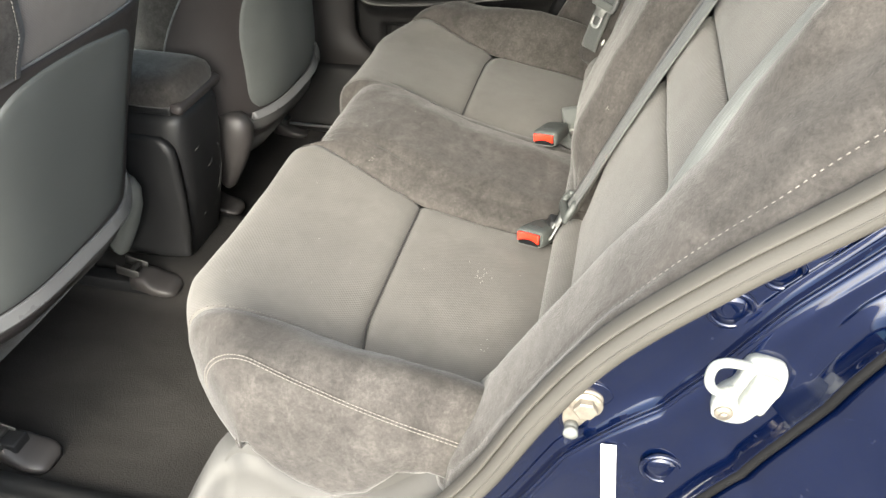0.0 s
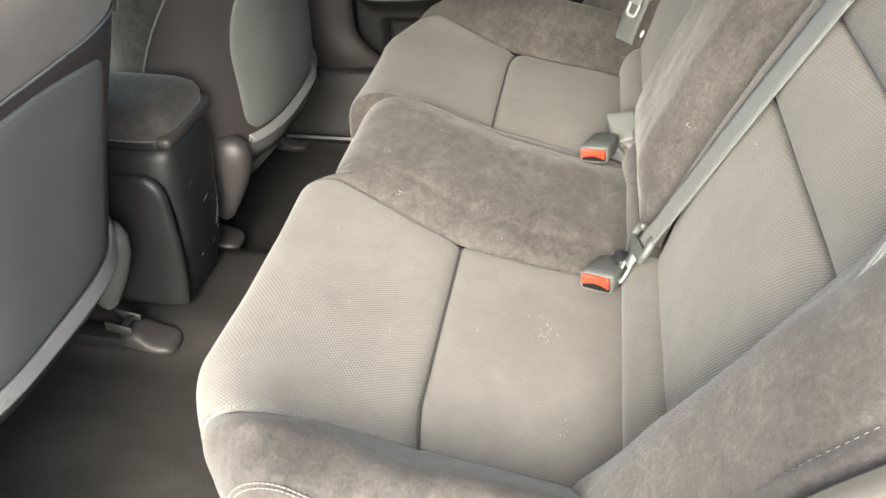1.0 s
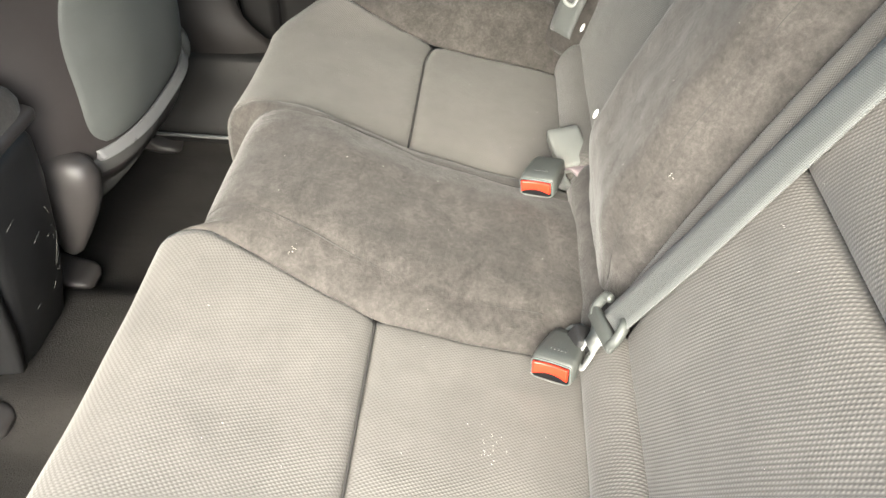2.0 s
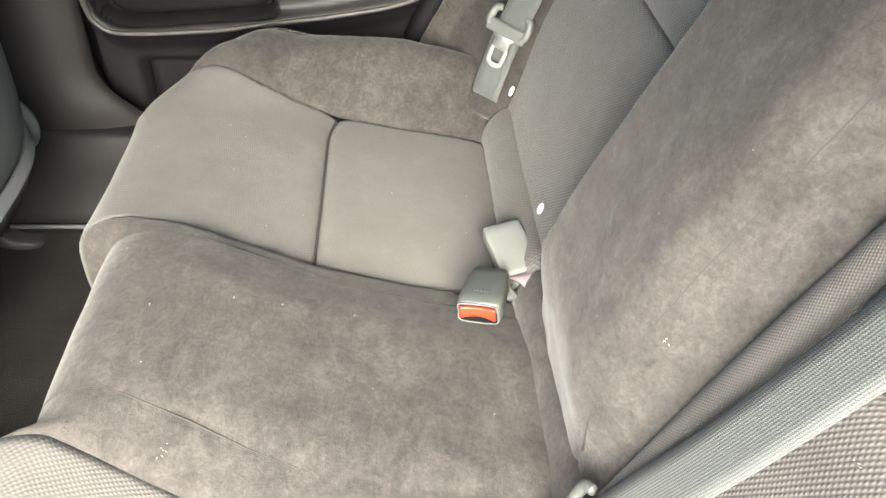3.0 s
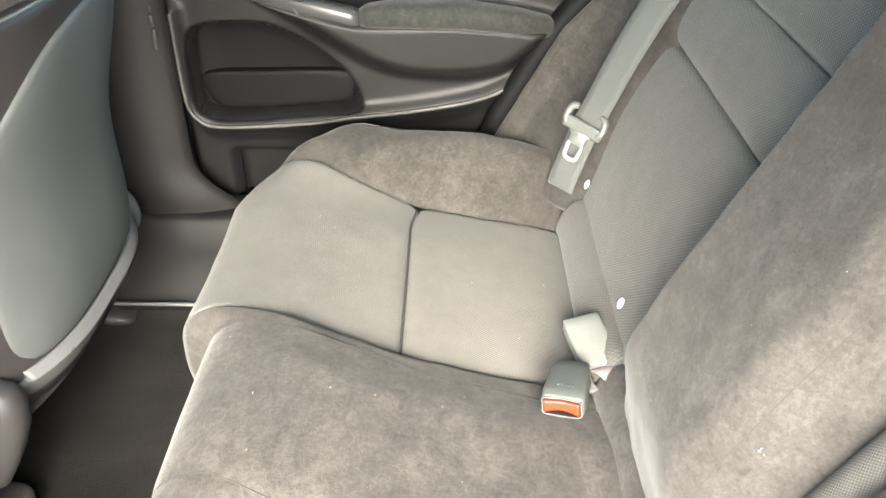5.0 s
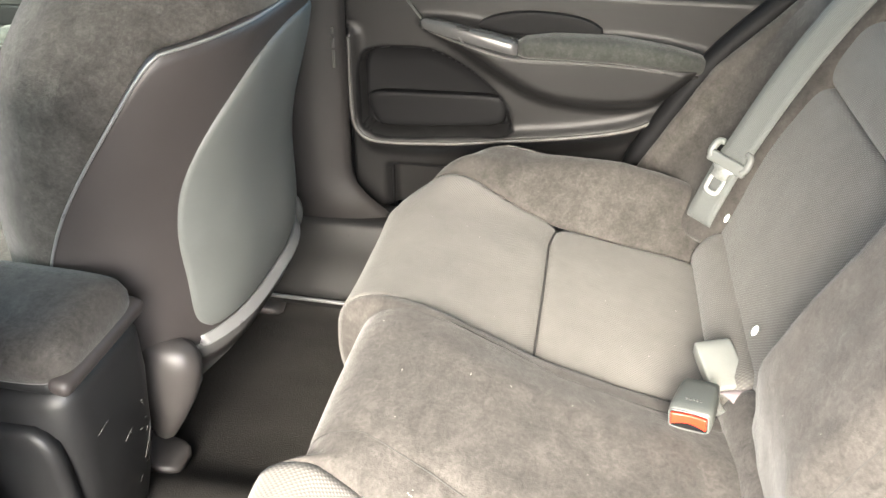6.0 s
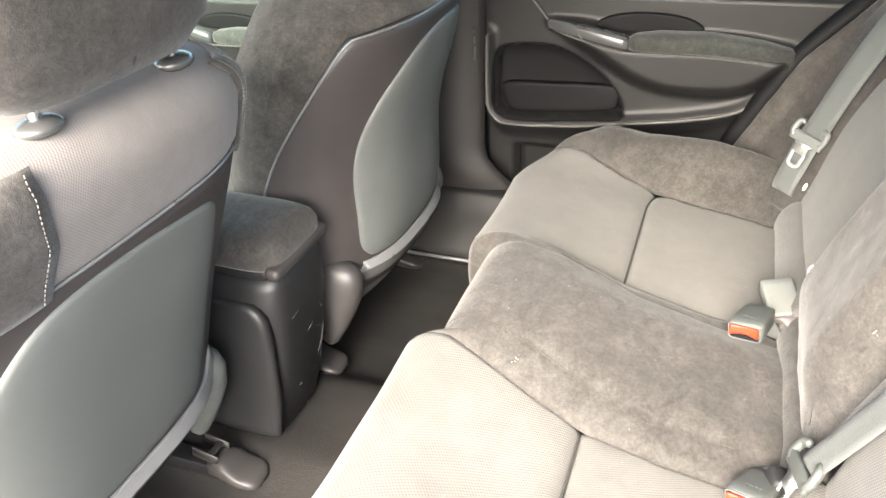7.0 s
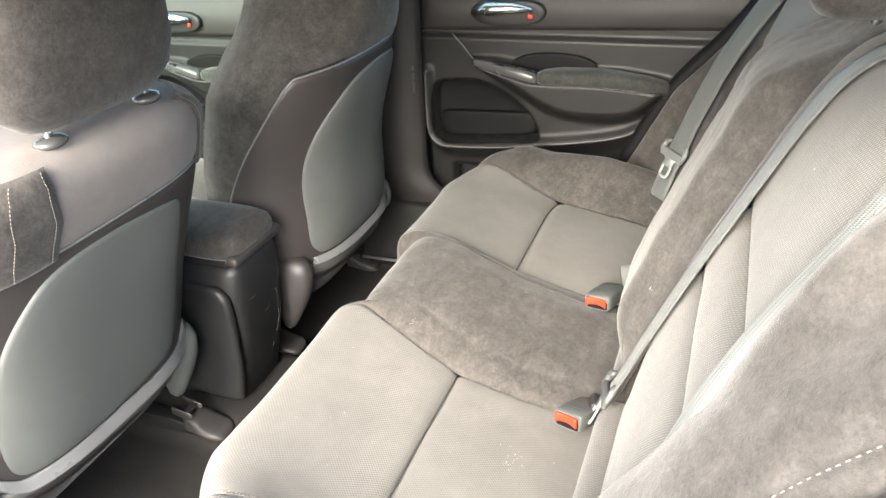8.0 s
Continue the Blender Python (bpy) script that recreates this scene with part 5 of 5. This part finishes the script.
def outer(z):
    e = crease_out(z)
    return spline([(e + 0.008, -0.757), (e + 0.010, -0.765), (e + 0.016, -0.772), (e + 0.03, -0.780), (e + 0.07, -0.803), (e + 0.14, -0.848), (e + 0.24, -0.915), (e + 0.34, -0.975)], 40)


def jamb_y(x, z):
    """Depth of the painted surface at a place in side view."""
    d = np.hypot(strip_line[:, 0] - x, strip_line[:, 2] - z)
    i = int(d.argmin())
    sec = np.vstack([flange(strip_line[i, 2]), ledge(strip_line[i, 2]), outer(strip_line[i, 2])])
    return float(np.interp(d[i], sec[:, 0], sec[:, 1]))


quarter = thing("quarter_panel", (0.2, -0.72, 0.4), "glossy dark blue painted rear door jamb and quarter panel", "car body")
part("seal_flange", band(flange, 90, 40, 0.006), paint, quarter, "glossy dark blue inner flange")
part("jamb", band(ledge, 90, 70, 0.006), paint, quarter, "glossy dark blue stepped jamb")
part("outer_panel", band(outer, 90, 60, 0.006), paint, quarter, "glossy dark blue outer panel")
part("panel_joint", tube([off_strip(u, crease_out(float(np.interp(u * 119, range(120), strip_line[:, 2]))) + 0.004, -0.760) for u in np.linspace(0, 1, 110)], 0.0038, 8), rubber, quarter, "dark sealed joint")
part("crease_bead", tube([off_strip(u, crease_in(float(np.interp(u * 119, range(120), strip_line[:, 2]))) + 0.002, -0.7205) for u in np.linspace(0, 1, 160)], 0.0026, 8), paint, quarter, "rolled crease")


def plate(m, outline, depth, edge):
    return moved(shield(outline, lambda a, b, k: (a, b, k), depth, 4, edge, 0.006), m)


def on_jamb(x, z, lift=0.0):
    """A pose on the jamb: x to the rear, y up, z out of the car."""
    return basis((x, jamb_y(x, z) - lift, z), (1, 0, 0), (0, 0, 1))


def prism(r0, r1, z0, z1, sides):
    return loft([[(r * math.cos(t), r * math.sin(t), z) for t in np.linspace(0, 2 * math.pi, sides, endpoint=False)] for r, z in ((r0, z0), (r0, z1 - 0.001), (r1, z1))])


# striker: a pale zinc plate with a bent loop
sm = on_jamb(0.160, 0.842, 0.003)
striker = thing("door_striker", sm.translation, "pale zinc door striker bolted to the blue jamb", "door striker")
outline = closed_spline([(-0.005, 0.033), (0.014, 0.035), (0.022, 0.028), (0.023, 0.008), (0.017, -0.006), (0.006, -0.028), (-0.004, -0.033), (-0.018, -0.030), (-0.022, -0.020), (-0.020, -0.003), (-0.011, 0.010)], 50)
part("plate", plate(sm, outline, 0.006, 0.004), striker_paint, striker, "thick pale plate")
part("block", moved(block((0.006, 0.010, 0.011), (0.020, 0.034, 0.014), 0.005, (0, 0, -14)), sm), striker_paint, striker, "pale raised block")
part("loop", moved(tube([(-0.004, 0.030, 0.004), (-0.016, 0.042, 0.016), (-0.027, 0.047, 0.022), (-0.034, 0.043, 0.024), (-0.034, 0.028, 0.023), (-0.026, 0.014, 0.018), (-0.010, 0.004, 0.004)], 0.0036, 12, 40), sm), striker_paint, striker, "bent striker loop")
part("screw", moved(join(prism(0.007, 0.006, 0.004, 0.009, 20), prism(0.0035, 0.003, 0.008, 0.011, 6)), sm @ Matrix.Translation((-0.013, -0.020, 0))), steel, striker, "small screw head")
part("bump_stop", moved(prism(0.011, 0.009, -0.004, 0.007, 20), sm @ Matrix.Translation((0.023, -0.019, 0))), dark_plastic, striker, "black rubber stop")
part("spacer", moved(tube([(0.010, -0.030, 0.003), (0.021, -0.028, 0.004), (0.026, -0.012, 0.004)], 0.0022, 8, 16), sm), latch_metal, striker, "thin metal spacer edge")

bolt_m = on_jamb(0.046, 0.771)
bolt = thing("anchor_bolt", bolt_m.translation, "brownish steel hex bolt with washer in the blue jamb", "bolt")
part("recess", plate(bolt_m, closed_spline([(0.022, 0.008), (0.012, 0.023), (-0.008, 0.022), (-0.022, 0.0), (-0.020, -0.034), (-0.006, -0.040), (0.012, -0.020)], 40), 0.0015, 0.001), paint, bolt, "painted seat of the bolt")
part("tab", plate(bolt_m, closed_spline([(0.014, 0.006), (0.006, 0.015), (-0.010, 0.014), (-0.018, -0.002), (-0.018, -0.028), (-0.008, -0.036), (0.006, -0.014)], 36), 0.004, 0.0015), steel, bolt, "small steel tab")
part("washer", moved(prism(0.0145, 0.013, 0.002, 0.007, 28), bolt_m), steel, bolt, "flanged washer")
part("head", moved(prism(0.0105, 0.009, 0.006, 0.014, 6), bolt_m), steel, bolt, "hexagonal head", flat=True)
part("stud", moved(join(prism(0.0062, 0.0062, 0.0, 0.008, 16), prism(0.0066, 0.003, 0.008, 0.014, 16)), bolt_m @ Matrix.Translation((-0.010, -0.029, 0.003))), latch_plastic, bolt, "rounded stud")
tape = thing("tape_strip", (0.072, -0.735, 0.70), "short strip of white tape stuck to the jamb", "tape")
part("strip", ribbon([(x, jamb_y(x, z) - 0.003, z) for x, z in ((0.069, 0.748), (0.071, 0.73), (0.0735, 0.71), (0.076, 0.69), (0.079, 0.665))], lambda k: (0.98, 0, 0.1), 0.013, 0.0008, 14), white_tape, tape)
for x, z, r in ((0.139, 0.897, 0.016), (0.166, 0.936, 0.014), (0.115, 0.735, 0.016)):
    mm = on_jamb(x, z)
    hole = thing("body_plug", mm.translation, "round dark blue plug in the painted jamb", "plug", "jamb plugs")
    part("ring", moved(tube([(r * math.cos(t), r * math.sin(t), 0.0015) for t in np.linspace(0, 2 * math.pi, 33)], 0.0024, 8), mm), paint, hole)
    part("cap", moved(prism(r * 0.85, r * 0.4, -0.004, 0.003, 24), mm), paint, hole)


# ---- lint and dust flecks on the seats ----
random.seed(5)
FLECKS = []
lint_fibre = material("lint_fibre", (0.22, 0.21, 0.195), 0.9)
bm = bmesh.new()
for k in range(64):
    if k < 40:
        s, y = random.uniform(0.05, S_NOSE - 0.04), random.uniform(-0.47, 0.47)
        h = 0.045 if inner_left(s) < y < inner_right(s) else 0.006
        a, b = on_cushion(s, y, 0.06), on_cushion(s, y, -0.02)
    else:
        s, y = random.uniform(0.12, 0.62), random.uniform(-0.46, 0.46)
        a, b = on_back(s, y, 0.08), on_back(s, y, -0.02)
    FLECKS.append((Vector(a), Vector(b)))
MARKS = [((-0.117, -0.288, 0.552), 0.011, 18), ((-0.088, -0.432, 0.545), 0.008, 7), ((0.035, -0.108, 0.759), 0.0035, 5), ((-0.349, -0.098, 0.618), 0.004, 6),
         ((-0.392, 0.052, 0.635), 0.001, 2), ((-0.316, 0.068, 0.629), 0.001, 2), ((-0.160, 0.331, 0.559), 0.001, 2), ((0.085, -0.249, 0.818), 0.002, 3), ((0.027, 0.267, 0.659), 0.001, 2)]
for at, spread, count in MARKS:
    out = Vector((-0.05, 0, 0.02)) if at[0] > 0 else Vector((0, 0, 0.05))
    for k in range(count):
        c = Vector(at) + Vector((random.gauss(0, spread) * (0.5 if at[0] < 0 else 0.2), random.gauss(0, spread), random.gauss(0, spread) * 0.4 * (at[0] > 0)))
        FLECKS.append((c + out, c - out))
bpy.context.view_layer.update()
for a, b in FLECKS:
    hit, at, face, _, ob, _ = scene.ray_cast(bpy.context.view_layer.depsgraph, a, (b - a).normalized(), distance=0.1)
    if not hit or ob.name.split(".")[0] not in ("front_panel", "rear_panel", "centre_panel", "cloth_panel"):
        continue
    w = Vector((random.uniform(-1, 1), random.uniform(-1, 1), random.uniform(-1, 1))).cross(face).normalized()
    c = face.cross(w)
    r, l = random.uniform(0.0002, 0.0005), random.uniform(0.0004, 0.0016)
    ring = [at + face * 0.0006 + w * (l * math.cos(t)) + c * (r * math.sin(t)) for t in np.linspace(0, 2 * math.pi, 6, endpoint=False)]
    base = [bm.verts.new(q) for q in ring]
    tip = bm.verts.new(at + face * 0.0014)
    for i in range(6):
        bm.faces.new((base[i], base[(i + 1) % 6], tip))
    bm.faces.new(base[::-1])
me = bpy.data.meshes.new("lint")
bm.to_mesh(me)
bm.free()
me.materials.append(lint_fibre)
tagged(new("lint", me), "tiny pale lint flecks on the seat covers", "lint", "", "stuff")
